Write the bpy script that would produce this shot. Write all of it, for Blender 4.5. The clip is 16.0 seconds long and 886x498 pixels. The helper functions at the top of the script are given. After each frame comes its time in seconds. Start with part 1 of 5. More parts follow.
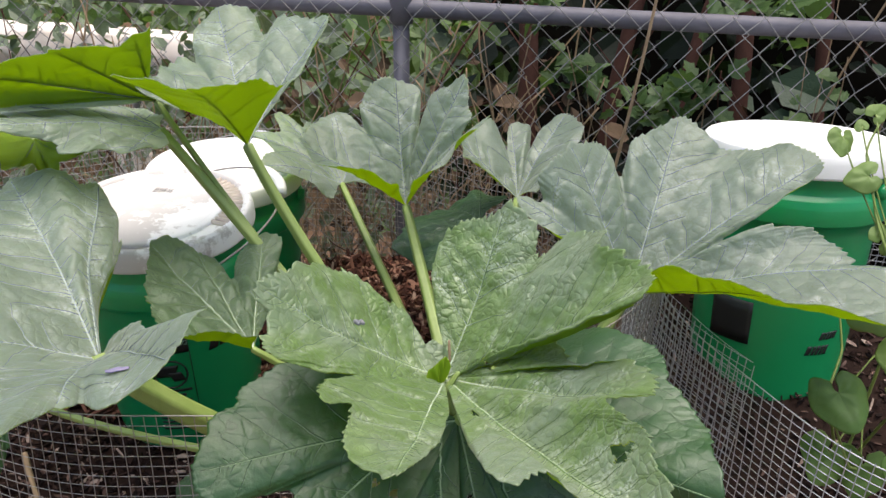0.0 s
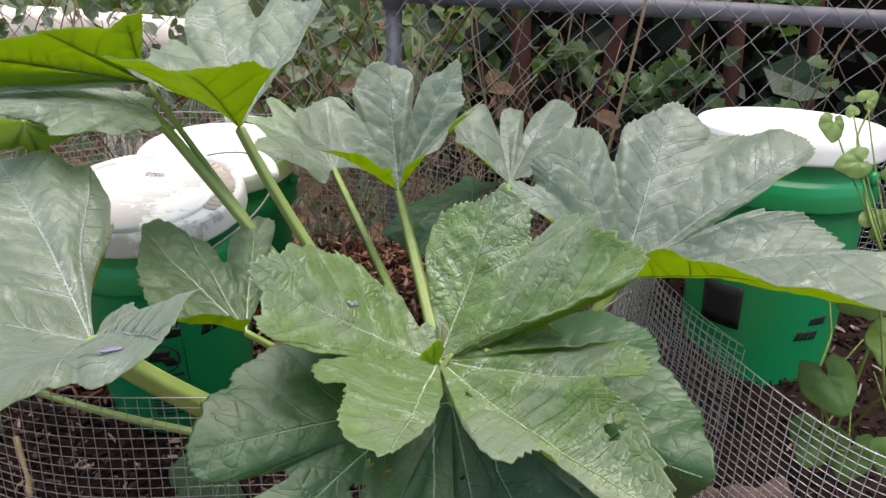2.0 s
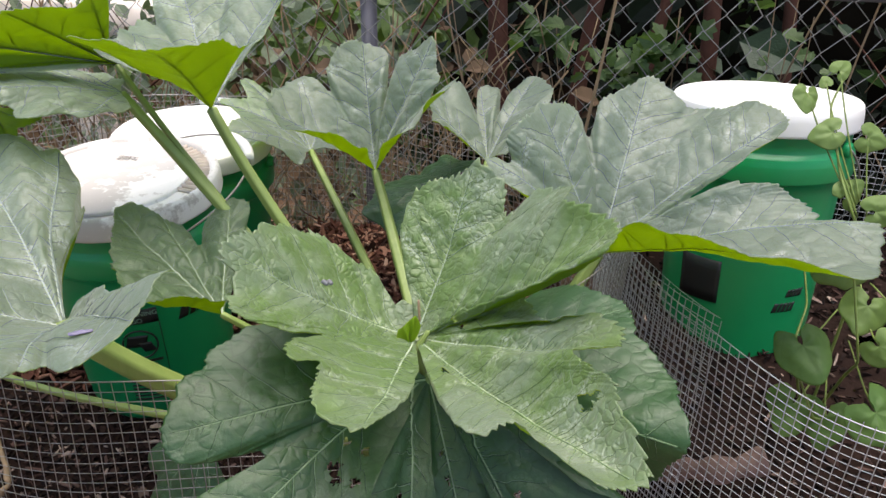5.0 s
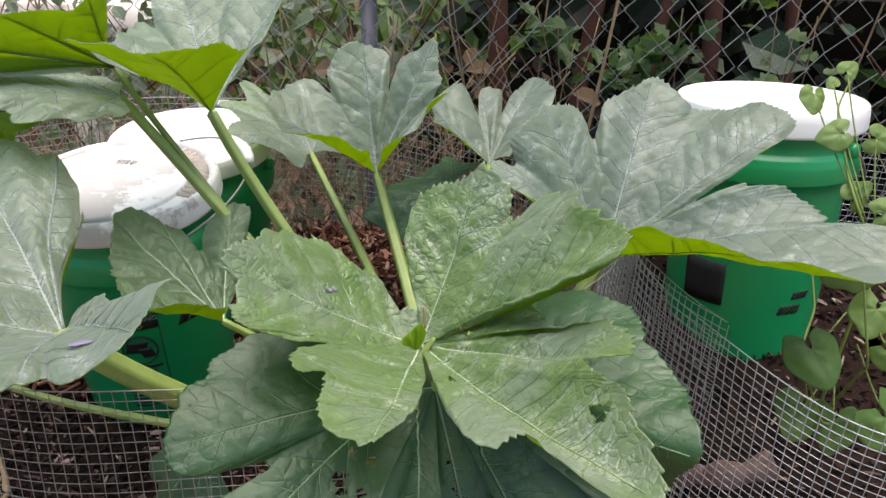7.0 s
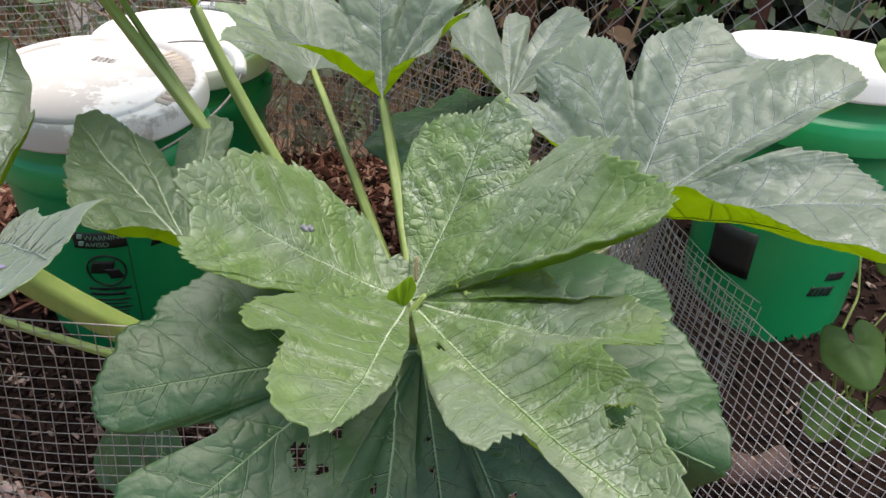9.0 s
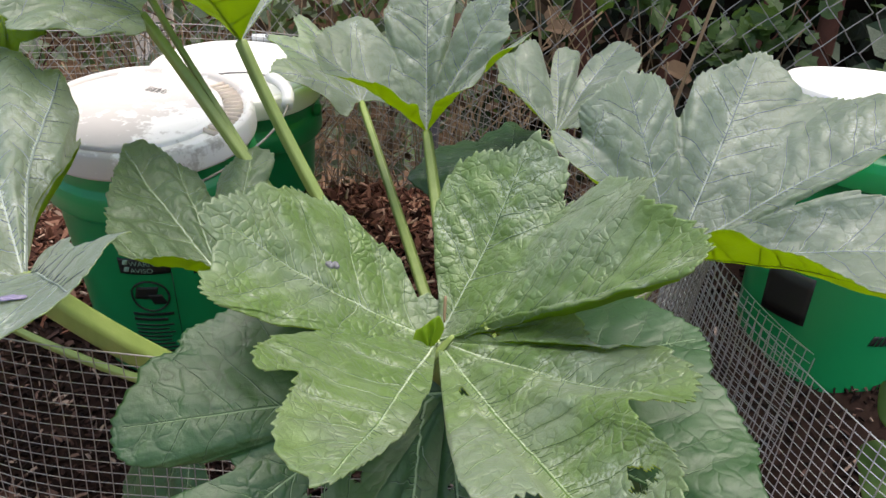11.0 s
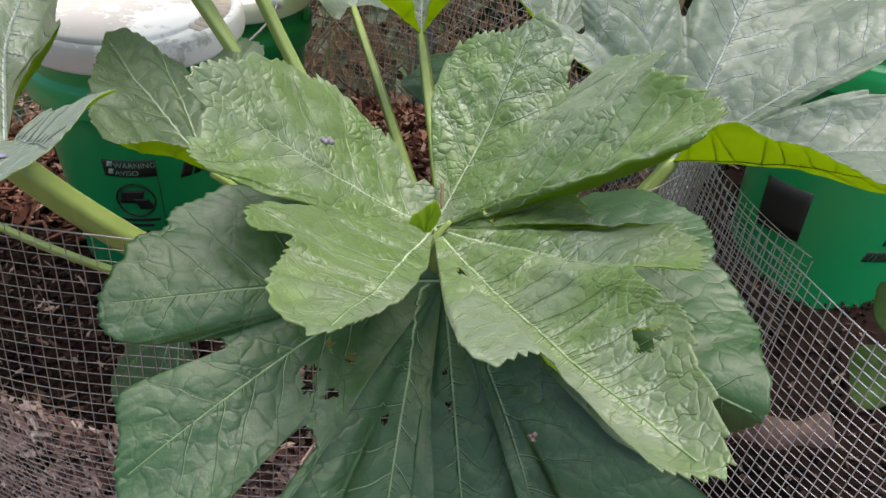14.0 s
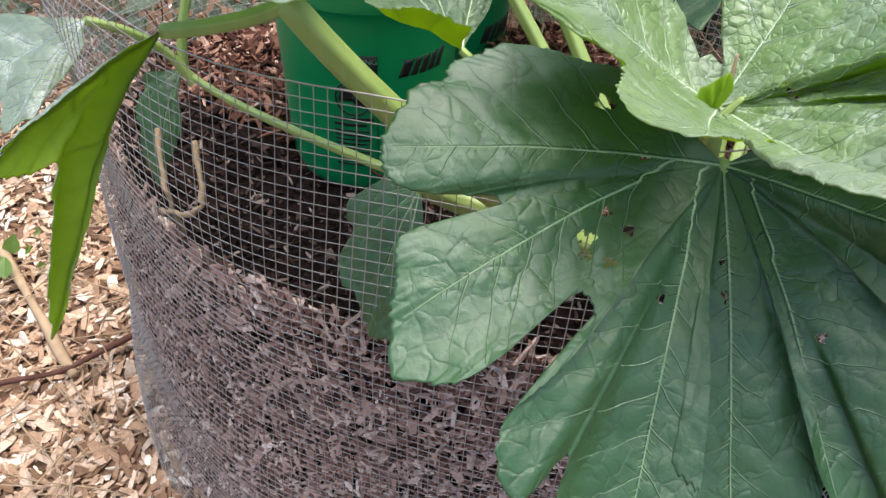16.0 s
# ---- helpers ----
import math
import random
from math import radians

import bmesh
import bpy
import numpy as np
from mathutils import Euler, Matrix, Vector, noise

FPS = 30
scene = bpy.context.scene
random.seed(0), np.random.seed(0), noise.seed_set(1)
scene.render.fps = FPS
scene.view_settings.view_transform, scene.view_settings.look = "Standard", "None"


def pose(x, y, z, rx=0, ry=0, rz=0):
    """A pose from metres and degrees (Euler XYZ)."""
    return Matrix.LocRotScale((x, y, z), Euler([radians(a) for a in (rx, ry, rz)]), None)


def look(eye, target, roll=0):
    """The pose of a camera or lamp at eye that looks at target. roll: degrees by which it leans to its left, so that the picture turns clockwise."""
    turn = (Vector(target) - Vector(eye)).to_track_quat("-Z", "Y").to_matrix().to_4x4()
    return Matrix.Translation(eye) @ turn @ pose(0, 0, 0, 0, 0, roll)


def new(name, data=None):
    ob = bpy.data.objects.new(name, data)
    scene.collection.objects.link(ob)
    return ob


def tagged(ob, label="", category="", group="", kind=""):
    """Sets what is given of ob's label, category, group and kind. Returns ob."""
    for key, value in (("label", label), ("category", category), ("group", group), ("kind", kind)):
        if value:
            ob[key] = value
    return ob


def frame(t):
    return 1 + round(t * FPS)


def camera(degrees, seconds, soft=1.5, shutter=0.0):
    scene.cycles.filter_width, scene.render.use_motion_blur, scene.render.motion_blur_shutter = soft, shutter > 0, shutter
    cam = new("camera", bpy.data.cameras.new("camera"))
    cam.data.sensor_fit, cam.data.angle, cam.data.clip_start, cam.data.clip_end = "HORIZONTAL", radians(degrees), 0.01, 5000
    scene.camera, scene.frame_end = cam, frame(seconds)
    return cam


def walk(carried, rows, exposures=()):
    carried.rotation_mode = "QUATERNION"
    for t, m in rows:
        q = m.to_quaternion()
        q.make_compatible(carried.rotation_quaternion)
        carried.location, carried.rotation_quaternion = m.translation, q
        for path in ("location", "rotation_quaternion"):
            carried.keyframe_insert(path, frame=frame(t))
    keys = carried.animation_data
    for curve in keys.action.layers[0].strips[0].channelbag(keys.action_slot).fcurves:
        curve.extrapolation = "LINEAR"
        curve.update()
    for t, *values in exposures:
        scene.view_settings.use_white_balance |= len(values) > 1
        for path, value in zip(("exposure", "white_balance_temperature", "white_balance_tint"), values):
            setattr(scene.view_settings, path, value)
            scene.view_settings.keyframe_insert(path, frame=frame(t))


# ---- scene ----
cam = camera(60.0, 16.0)
PATH = [
    (0, (0.133, 0.087, 1.473), (-0.133, 1.834, 0.536), 1.2),
    (0.5, (0.140, 0.086, 1.469), (-0.116, 1.835, 0.533), 1.2),
    (1, (0.137, 0.080, 1.472), (-0.120, 1.825, 0.529), 1.5),
    (1.5, (0.136, 0.077, 1.468), (-0.107, 1.819, 0.516), 1.4),
    (2, (0.131, 0.082, 1.467), (-0.109, 1.821, 0.507), 1.7),
    (2.5, (0.123, 0.083, 1.466), (-0.133, 1.822, 0.513), 1.9),
    (3, (0.132, 0.085, 1.457), (-0.078, 1.803, 0.454), 1.4),
    (3.5, (0.129, 0.090, 1.454), (-0.103, 1.805, 0.452), 1.1),
    (4, (0.131, 0.081, 1.457), (-0.087, 1.805, 0.466), 1.5),
    (4.5, (0.141, 0.084, 1.456), (-0.061, 1.810, 0.465), 1.1),
    (4.7, (0.142, 0.083, 1.460), (-0.058, 1.805, 0.462), 1.2),
    (6.8, (0.131, 0.094, 1.460), (-0.054, 1.820, 0.467), 1.1),
    (7, (0.132, 0.096, 1.459), (-0.059, 1.818, 0.461), 1.1),
    (7.5, (0.138, 0.133, 1.434), (-0.050, 1.822, 0.380), 1.2),
    (8, (0.139, 0.167, 1.407), (-0.043, 1.812, 0.284), 2.0),
    (8.5, (0.137, 0.189, 1.402), (-0.037, 1.823, 0.263), 3.4),
    (9, (0.126, 0.199, 1.405), (-0.061, 1.835, 0.268), 6.3),
    (9.5, (0.111, 0.205, 1.407), (-0.092, 1.847, 0.283), 5.8),
    (9.7, (0.099, 0.203, 1.408), (-0.136, 1.852, 0.300), 6.4),
    (11.8, (0.166, 0.242, 1.393), (-0.207, 1.881, 0.310), 4.1),
    (12, (0.164, 0.245, 1.381), (-0.201, 1.858, 0.256), 4.0),
    (12.5, (0.131, 0.232, 1.374), (-0.252, 1.842, 0.252), 6.3),
    (13, (0.148, 0.228, 1.375), (-0.164, 1.847, 0.242), 3.8),
    (13.5, (0.151, 0.212, 1.375), (-0.130, 1.833, 0.237), 5.3),
    (14, (0.143, 0.210, 1.355), (-0.138, 1.781, 0.149), 6.8),
    (14.2, (0.126, 0.200, 1.329), (-0.165, 1.740, 0.085), 8.0),
    (14.5, (0.108, 0.194, 1.298), (-0.268, 1.685, 0.019), 5.0),
    (15, (0.093, 0.185, 1.295), (-0.359, 1.657, 0.018), 6.0),
    (15.5, (0.063, 0.178, 1.280), (-0.475, 1.604, -0.016), 5.5),
    (16, (0.054, 0.156, 1.266), (-0.518, 1.573, -0.025), 4.6),
]
walk(cam, [(t, look(eye, target, roll)) for t, eye, target, roll in PATH], exposures=[(0.0, 1.0, 6900, 11), (4.7, 0.98, 6900, 11), (8.0, 1.0, 6900, 11), (12.3, 0.94, 6900, 11), (13.0, 0.98, 6900, 11), (14.0, 1.0, 6900, 11), (15.0, 1.32, 6700, 10), (16.0, 1.52, 6500, 9)])

# ---- world and light: an overcast garden, brighter from overhead ----
world = bpy.data.worlds.new("overcast_sky")
scene.world = world
world.use_nodes = True
wn = world.node_tree
sky = wn.nodes.new("ShaderNodeTexSky")
sky.sky_type, sky.sun_disc = "NISHITA", False
sky.sun_elevation, sky.sun_rotation = radians(75), radians(30)
sky.air_density, sky.dust_density, sky.ozone_density = 1.0, 3.0, 1.0
wn.links.new(sky.outputs[0], wn.nodes["Background"].inputs[0])
wn.nodes["Background"].inputs[1].default_value = 0.14
sun_data = bpy.data.lights.new("sun", "SUN")
sun_data.energy, sun_data.angle, sun_data.color = 2.2, radians(55), (1.0, 0.97, 0.93)
sun = new("sun", sun_data)
sun.matrix_world = look((0.2, 0.75, 4.2), (0, 0.9, 0.7))


# ---- materials ----
class Nodes:
    """A thin layer over a material's node tree."""

    def __init__(self, name):
        self.mat = bpy.data.materials.new(name)
        self.mat.use_nodes = True
        self.t = self.mat.node_tree
        self.bsdf = self.t.nodes["Principled BSDF"]
        self.out = self.t.nodes["Material Output"]
        self.coord = self.t.nodes.new("ShaderNodeTexCoord")

    def n(self, kind, **values):
        node = self.t.nodes.new("ShaderNode" + kind)
        for k, v in values.items():
            node.inputs[k.replace("_", " ")].default_value = v
        return node

    def link(self, a, b):
        self.t.links.new(a, b)

    def noise(self, scale, detail=4, rough=0.6, stretch=None):
        node = self.n("TexNoise", Scale=scale, Detail=detail, Roughness=rough)
        src = self.coord.outputs["Object"]
        if stretch:
            m = self.n("Mapping", Scale=stretch)
            self.link(src, m.inputs[0])
            src = m.outputs[0]
        self.link(src, node.inputs["Vector"])
        return node.outputs[0]

    def ramp(self, fac, stops):
        node = self.t.nodes.new("ShaderNodeValToRGB")
        el = node.color_ramp.elements
        while len(el) < len(stops):
            el.new(0.5)
        for e, (p, c) in zip(el, stops):
            e.position, e.color = p, (*c, 1)
        self.link(fac, node.inputs[0])
        return node.outputs[0]

    def mix(self, fac, a, b, blend="MIX"):
        node = self.t.nodes.new("ShaderNodeMix")
        node.data_type, node.blend_type = "RGBA", blend
        for sock, v in ((node.inputs[0], fac), (node.inputs[6], a), (node.inputs[7], b)):
            if isinstance(v, bpy.types.NodeSocket):
                self.link(v, sock)
            elif isinstance(v, (int, float)):
                sock.default_value = v
            else:
                sock.default_value = (*v, 1)
        return node.outputs[2]

    def attr(self, name):
        node = self.t.nodes.new("ShaderNodeAttribute")
        node.attribute_name = name
        return node.outputs["Fac"]

    def math(self, op, a, b=0.0):
        node = self.t.nodes.new("ShaderNodeMath")
        node.operation = op
        for sock, v in zip(node.inputs, (a, b)):
            if isinstance(v, bpy.types.NodeSocket):
                self.link(v, sock)
            else:
                sock.default_value = v
        return node.outputs[0]

    def fall(self, value, full, none):
        """1 where value is at or under full, 0 at or over none."""
        node = self.t.nodes.new("ShaderNodeMapRange")
        node.interpolation_type = "SMOOTHSTEP"
        self.link(value, node.inputs[0])
        for k, v in enumerate((full, none, 1.0, 0.0)):
            node.inputs[k + 1].default_value = v
        return node.outputs[0]

    def warped(self, amount, scale):
        """Object coordinates pushed about by noise."""
        node = self.n("TexNoise", Scale=scale, Detail=2)
        self.link(self.coord.outputs["Object"], node.inputs["Vector"])
        mul = self.t.nodes.new("ShaderNodeVectorMath")
        mul.operation = "MULTIPLY_ADD"
        self.link(node.outputs["Color"], mul.inputs[0])
        mul.inputs[1].default_value = (amount,) * 3
        self.link(self.coord.outputs["Object"], mul.inputs[2])
        return mul.outputs[0]

    def island(self):
        return self.t.nodes.new("ShaderNodeNewGeometry").outputs["Random Per Island"]

    def bump(self, height, strength=0.3, dist=0.002):
        node = self.n("Bump", Strength=strength, Distance=dist)
        self.link(height, node.inputs["Height"])
        self.link(node.outputs[0], self.bsdf.inputs["Normal"])
        return node.outputs[0]

    def set(self, color=None, rough=0.6, metal=0.0, spec=0.5):
        if color is not None:
            if isinstance(color, bpy.types.NodeSocket):
                self.link(color, self.bsdf.inputs["Base Color"])
            else:
                self.bsdf.inputs["Base Color"].default_value = (*color, 1)
        if isinstance(rough, bpy.types.NodeSocket):
            self.link(rough, self.bsdf.inputs["Roughness"])
        else:
            self.bsdf.inputs["Roughness"].default_value = rough
        self.bsdf.inputs["Metallic"].default_value = metal
        self.bsdf.inputs["Specular IOR Level"].default_value = spec
        return self.mat


def leaf_mat(name, base, pale, vein, rough=0.42, glow=0.25, glow_color=(0.18, 0.30, 0.02), mottle=0.5, spec=0.5, net=110, relief_strength=0.35, sheen=0.0, crease_shade=None, sheen_grey=0.0, frost=0.0, lines=0.75, veined=True):
    """A living leaf blade: blotched and speckled green, the shade of its creases painted along veins and net, pale
    flecks, some light passing through.
    """
    m = Nodes(name)
    crease_shade = crease_shade or [v * 0.45 for v in base]
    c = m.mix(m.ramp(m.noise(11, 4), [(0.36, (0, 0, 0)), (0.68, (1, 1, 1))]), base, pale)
    c = m.mix(m.ramp(m.noise(240, 3, 0.7), [(0.35, (0.30,) * 3), (0.52, (0, 0, 0))]), c, crease_shade)
    c = m.mix(m.ramp(m.noise(70, 4, 0.7), [(0.52, (0, 0, 0)), (0.80, (mottle,) * 3)]), c, [min(1, v * 1.5 + 0.02) for v in pale])
    if sheen_grey:
        # sky sheen on the lobes, painted into the colour as grey patches
        patch = m.ramp(m.noise(8.5, 4, 0.55), [(0.46, (0, 0, 0)), (0.60, (sheen_grey,) * 3)])
        c = m.mix(patch, c, (0.215, 0.255, 0.215))
    cell = m.attr("cell") if veined else None
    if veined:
        # shade of the pressed-in veins, put into the colour
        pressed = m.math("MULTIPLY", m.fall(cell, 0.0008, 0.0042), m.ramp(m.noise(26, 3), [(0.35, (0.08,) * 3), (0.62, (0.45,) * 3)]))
        c = m.mix(pressed, c, crease_shade)
    if frost:
        # chalky flecks that follow the veins in broken patches
        along = m.math("MULTIPLY", m.fall(cell, 0.0015, 0.010), m.ramp(m.noise(19, 3), [(0.50, (0, 0, 0)), (0.62, (1, 1, 1))]))
        fleck = m.math("MULTIPLY", along, m.ramp(m.noise(330, 3, 0.75), [(0.44, (0, 0, 0)), (0.58, (frost,) * 3)]))
        c = m.mix(fleck, c, vein)
    vor = m.t.nodes.new("ShaderNodeTexVoronoi")
    vor.feature = "DISTANCE_TO_EDGE"
    vor.inputs["Scale"].default_value = net
    m.link(m.warped(0.016, 45), vor.inputs["Vector"])
    dist = vor.outputs["Distance"]
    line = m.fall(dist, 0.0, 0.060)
    # the fine net's crease shade, likewise painted in broken lines
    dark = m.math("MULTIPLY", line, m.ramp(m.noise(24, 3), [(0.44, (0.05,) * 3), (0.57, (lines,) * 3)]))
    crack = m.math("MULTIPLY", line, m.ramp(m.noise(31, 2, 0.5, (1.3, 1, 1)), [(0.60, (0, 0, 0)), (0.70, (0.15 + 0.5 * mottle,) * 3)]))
    c = m.mix(dark, c, crease_shade)
    c = m.mix(crack, c, vein)
    pillow = m.ramp(dist, [(0.0, (0, 0, 0)), (0.10, (0.55,) * 3), (0.38, (1, 1, 1))])
    pillow = m.mix(m.ramp(m.noise(21, 3, 0.6), [(0.40, (0.10,) * 3), (0.62, (0.80,) * 3)]), pillow, m.noise(60, 3, 0.5))
    relief = m.mix(0.34, pillow, m.noise(330, 4, 0.7))
    m.bump(relief, relief_strength, 0.0034)
    m.set(c, m.ramp(m.noise(30, 3), [(0.3, (rough - 0.04,) * 3), (0.7, (rough + 0.08,) * 3)]), spec=spec)
    m.bsdf.inputs["Sheen Weight"].default_value = sheen
    m.bsdf.inputs["Sheen Roughness"].default_value = 0.45
    if glow:
        tr = m.n("BsdfTranslucent", Color=(*glow_color, 1))
        mixer = m.n("MixShader", Fac=glow)
        m.link(m.bsdf.outputs[0], mixer.inputs[1])
        m.link(tr.outputs[0], mixer.inputs[2])
        m.link(mixer.outputs[0], m.out.inputs[0])
    return m.mat


def vein_mat(name, pale, leaf, crease_shade):
    """Veins: pale and slightly waxy at the hub, fading into the blade's green, with a dark broken line painted as their
    shadow.
    """
    m = Nodes(name)
    c = m.mix(m.attr("pale"), leaf, pale)
    c = m.mix(m.ramp(m.noise(60, 3), [(0.35, (0.45,) * 3), (0.65, (0, 0, 0))]), c, leaf)
    c = m.mix(m.attr("ridge_shade"), c, m.mix(m.ramp(m.noise(45, 3), [(0.40, (0, 0, 0)), (0.62, (0.85,) * 3)]), crease_shade, leaf))
    m.bump(m.noise(500, 3), 0.3, 0.0006)
    return m.set(c, 0.5, spec=0.4)


def plain(name, color, rough=0.5, metal=0.0, spec=0.5, var=0.25, scale=12.0, bump=0.0, bscale=80.0):
    """A surface with slight large and small variation."""
    m = Nodes(name)
    lo = [v * (1 - var) for v in color]
    hi = [min(1, v * (1 + var)) for v in color]
    c = m.mix(m.noise(scale, 6, 0.65), lo, hi)
    if bump:
        m.bump(m.noise(bscale, 5), bump, 0.003)
    return m.set(c, rough, metal, spec)


def chips_mat(name, stops, rough=0.85):
    """Loose bits, each its own shade, with grain along."""
    m = Nodes(name)
    c = m.ramp(m.island(), stops)
    c = m.mix(m.ramp(m.noise(160, 4, 0.7), [(0.3, (0.55,) * 3), (0.7, (1, 1, 1))]), (0, 0, 0), c)
    m.bump(m.noise(300, 4), 0.4, 0.001)
    return m.set(c, rough, spec=0.12)


LEAF_TOP = leaf_mat("squash_leaf_top", (0.126, 0.168, 0.136), (0.152, 0.196, 0.164), (0.44, 0.48, 0.44), 0.48, 0.36, (0.64, 0.82, 0.06), 0.20, 1.0, net=80, relief_strength=0.42, sheen=0.42, crease_shade=(0.028, 0.050, 0.034), frost=1.0, lines=0.40)
LEAF_MID = leaf_mat("crumpled_squash_leaf_top", (0.042, 0.085, 0.034), (0.068, 0.115, 0.058), (0.17, 0.23, 0.14), 0.50, 0.25, (0.58, 0.78, 0.06), 0.5, 0.9, sheen=0.1, relief_strength=0.6, crease_shade=(0.02, 0.045, 0.018), frost=0.5)
LEAF_YOUNG = leaf_mat("young_squash_leaf_top", (0.082, 0.164, 0.022), (0.128, 0.200, 0.066), (0.42, 0.48, 0.36), 0.45, 0.26, (0.60, 0.80, 0.06), 0.5, 1.0, net=120, relief_strength=0.65, sheen=0.18, sheen_grey=0.55, crease_shade=(0.030, 0.070, 0.012), frost=1.0, lines=0.5)
LEAF_OLD = leaf_mat("mature_squash_leaf_top", (0.014, 0.062, 0.012), (0.024, 0.080, 0.020), (0.17, 0.26, 0.13), 0.44, 0.14, (0.22, 0.50, 0.02), 0.08, 0.7, net=60, relief_strength=0.35, sheen=0.06, crease_shade=(0.007, 0.036, 0.006), frost=0.3)
LEAF_UNDER = leaf_mat("squash_leaf_underside", (0.155, 0.250, 0.022), (0.195, 0.295, 0.036), (0.34, 0.45, 0.11), 0.60, 0.62, (0.54, 0.71, 0.035), 0.1, 0.25, relief_strength=0.25, crease_shade=(0.11, 0.19, 0.02), lines=0.2)
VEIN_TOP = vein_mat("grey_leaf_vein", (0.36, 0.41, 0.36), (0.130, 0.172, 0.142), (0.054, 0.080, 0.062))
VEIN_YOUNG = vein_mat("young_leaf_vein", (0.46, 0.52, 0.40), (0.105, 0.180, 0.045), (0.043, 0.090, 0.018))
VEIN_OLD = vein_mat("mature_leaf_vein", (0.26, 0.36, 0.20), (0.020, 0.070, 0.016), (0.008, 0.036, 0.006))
m = Nodes("squash_petiole")
c = m.mix(m.noise(40, 4, 0.6, (1, 1, 0.08)), (0.125, 0.195, 0.038), (0.275, 0.345, 0.110))
m.bump(m.noise(220, 3), 0.3, 0.001)
PETIOLE = m.set(c, 0.45)
VINE_LEAF = leaf_mat("vine_leaf", (0.085, 0.165, 0.036), (0.125, 0.210, 0.058), (0.20, 0.30, 0.11), 0.5, 0.35, (0.30, 0.46, 0.05), 0.05, 0.4, net=60, relief_strength=0.08, crease_shade=(0.07, 0.14, 0.03))
VINE_YOUNG = leaf_mat("young_vine_leaf", (0.150, 0.235, 0.060), (0.190, 0.275, 0.085), (0.24, 0.34, 0.12), 0.5, 0.35, (0.34, 0.48, 0.05), 0.05, 0.4, net=60, relief_strength=0.08, crease_shade=(0.12, 0.20, 0.05), lines=0.2)
VINE_STEM = plain("vine_stem", (0.16, 0.22, 0.05), 0.5, var=0.3, scale=60)
GREEN_PLASTIC = plain("green_plastic", (0.002, 0.245, 0.078), 0.30, var=0.10, scale=6, bump=0.05)
WHITE_PLASTIC = plain("white_plastic", (0.80, 0.80, 0.78), 0.35, var=0.06, scale=9, bump=0.04)
m = Nodes("dirty_white_plastic")
c = m.mix(m.ramp(m.noise(7, 6, 0.7), [(0.49, (0, 0, 0)), (0.53, (1, 1, 1))]), (0.54, 0.51, 0.49), (0.86, 0.85, 0.84))
c = m.mix(m.ramp(m.noise(23, 6, 0.75), [(0.60, (0, 0, 0)), (0.72, (0.55,) * 3)]), c, (0.50, 0.47, 0.42))
m.bump(m.noise(30, 5), 0.08, 0.002)
DIRTY_WHITE = m.set(c, m.ramp(m.noise(9, 5), [(0.45, (0.35,) * 3), (0.58, (0.55,) * 3)]))
RIB_TAN = plain("grimy_plastic_rib", (0.66, 0.57, 0.50), 0.6, var=0.2, scale=40)
BLACK_INK = plain("black_ink", (0.012, 0.014, 0.013), 0.45, var=0.2)
LABEL_GREY = plain("printed_text_grey", (0.25, 0.42, 0.33), 0.45, var=0.1)
m = Nodes("galvanised_wire")
m.set(m.mix(m.noise(90, 4), (0.19, 0.178, 0.170), (0.40, 0.375, 0.36)), 0.5, 0.4)
WIRE = m.mat
m = Nodes("bright_galvanised_wire")
m.set(m.mix(m.noise(90, 4), (0.34, 0.35, 0.37), (0.62, 0.63, 0.66)), 0.42, 0.5)
WIRE_BRIGHT = m.mat
FENCE_WIRE = plain("dull_fence_wire", (0.27, 0.265, 0.26), 0.55, 0.5, var=0.3, scale=60)
FENCE_PIPE = plain("weathered_galvanised_pipe", (0.105, 0.100, 0.122), 0.62, 0.1, var=0.35, scale=25, bump=0.25)
SOIL = plain("dark_compost", (0.020, 0.012, 0.010), 0.95, spec=0.05, var=0.6, scale=60, bump=0.9, bscale=140)
EARTH = plain("chip_strewn_earth", (0.15, 0.09, 0.058), 0.95, spec=0.1, var=0.6, scale=45, bump=0.9, bscale=90)
COMPOST_BITS = chips_mat("compost_bits", [(0.0, (0.007, 0.004, 0.0035)), (0.55, (0.020, 0.011, 0.009)), (0.84, (0.070, 0.040, 0.034)), (0.95, (0.19, 0.12, 0.10)), (1.0, (0.46, 0.36, 0.31))])
WOOD_SHREDS = chips_mat("old_wood_shreds", [(0.0, (0.05, 0.027, 0.022)), (0.30, (0.22, 0.125, 0.102)), (0.65, (0.45, 0.285, 0.238)), (0.90, (0.66, 0.48, 0.41)), (1.0, (0.82, 0.68, 0.60))])
MULCH_BITS = chips_mat("red_brown_mulch", [(0.0, (0.025, 0.011, 0.008)), (0.40, (0.085, 0.034, 0.023)), (0.75, (0.19, 0.085, 0.058)), (0.93, (0.32, 0.18, 0.13)), (1.0, (0.52, 0.38, 0.29))])
WOOD_CHIPS = chips_mat("wood_chips", [(0.0, (0.16, 0.085, 0.05)), (0.25, (0.36, 0.22, 0.135)), (0.6, (0.56, 0.38, 0.26)), (0.88, (0.72, 0.55, 0.42)), (1.0, (0.85, 0.76, 0.65))])
STRAW = plain("dry_stem", (0.30, 0.21, 0.13), 0.8, spec=0.2, var=0.35, scale=40)
DRY_LEAF = plain("dry_brown_leaf", (0.105, 0.070, 0.045), 0.8, spec=0.2, var=0.5, scale=25)
BARK = plain("red_brown_bark", (0.085, 0.040, 0.030), 0.9, spec=0.1, var=0.5, scale=30, bump=0.8, bscale=60)
PLANK = plain("weathered_pale_plank", (0.74, 0.65, 0.59), 0.8, var=0.18, scale=10, bump=0.4, bscale=50)
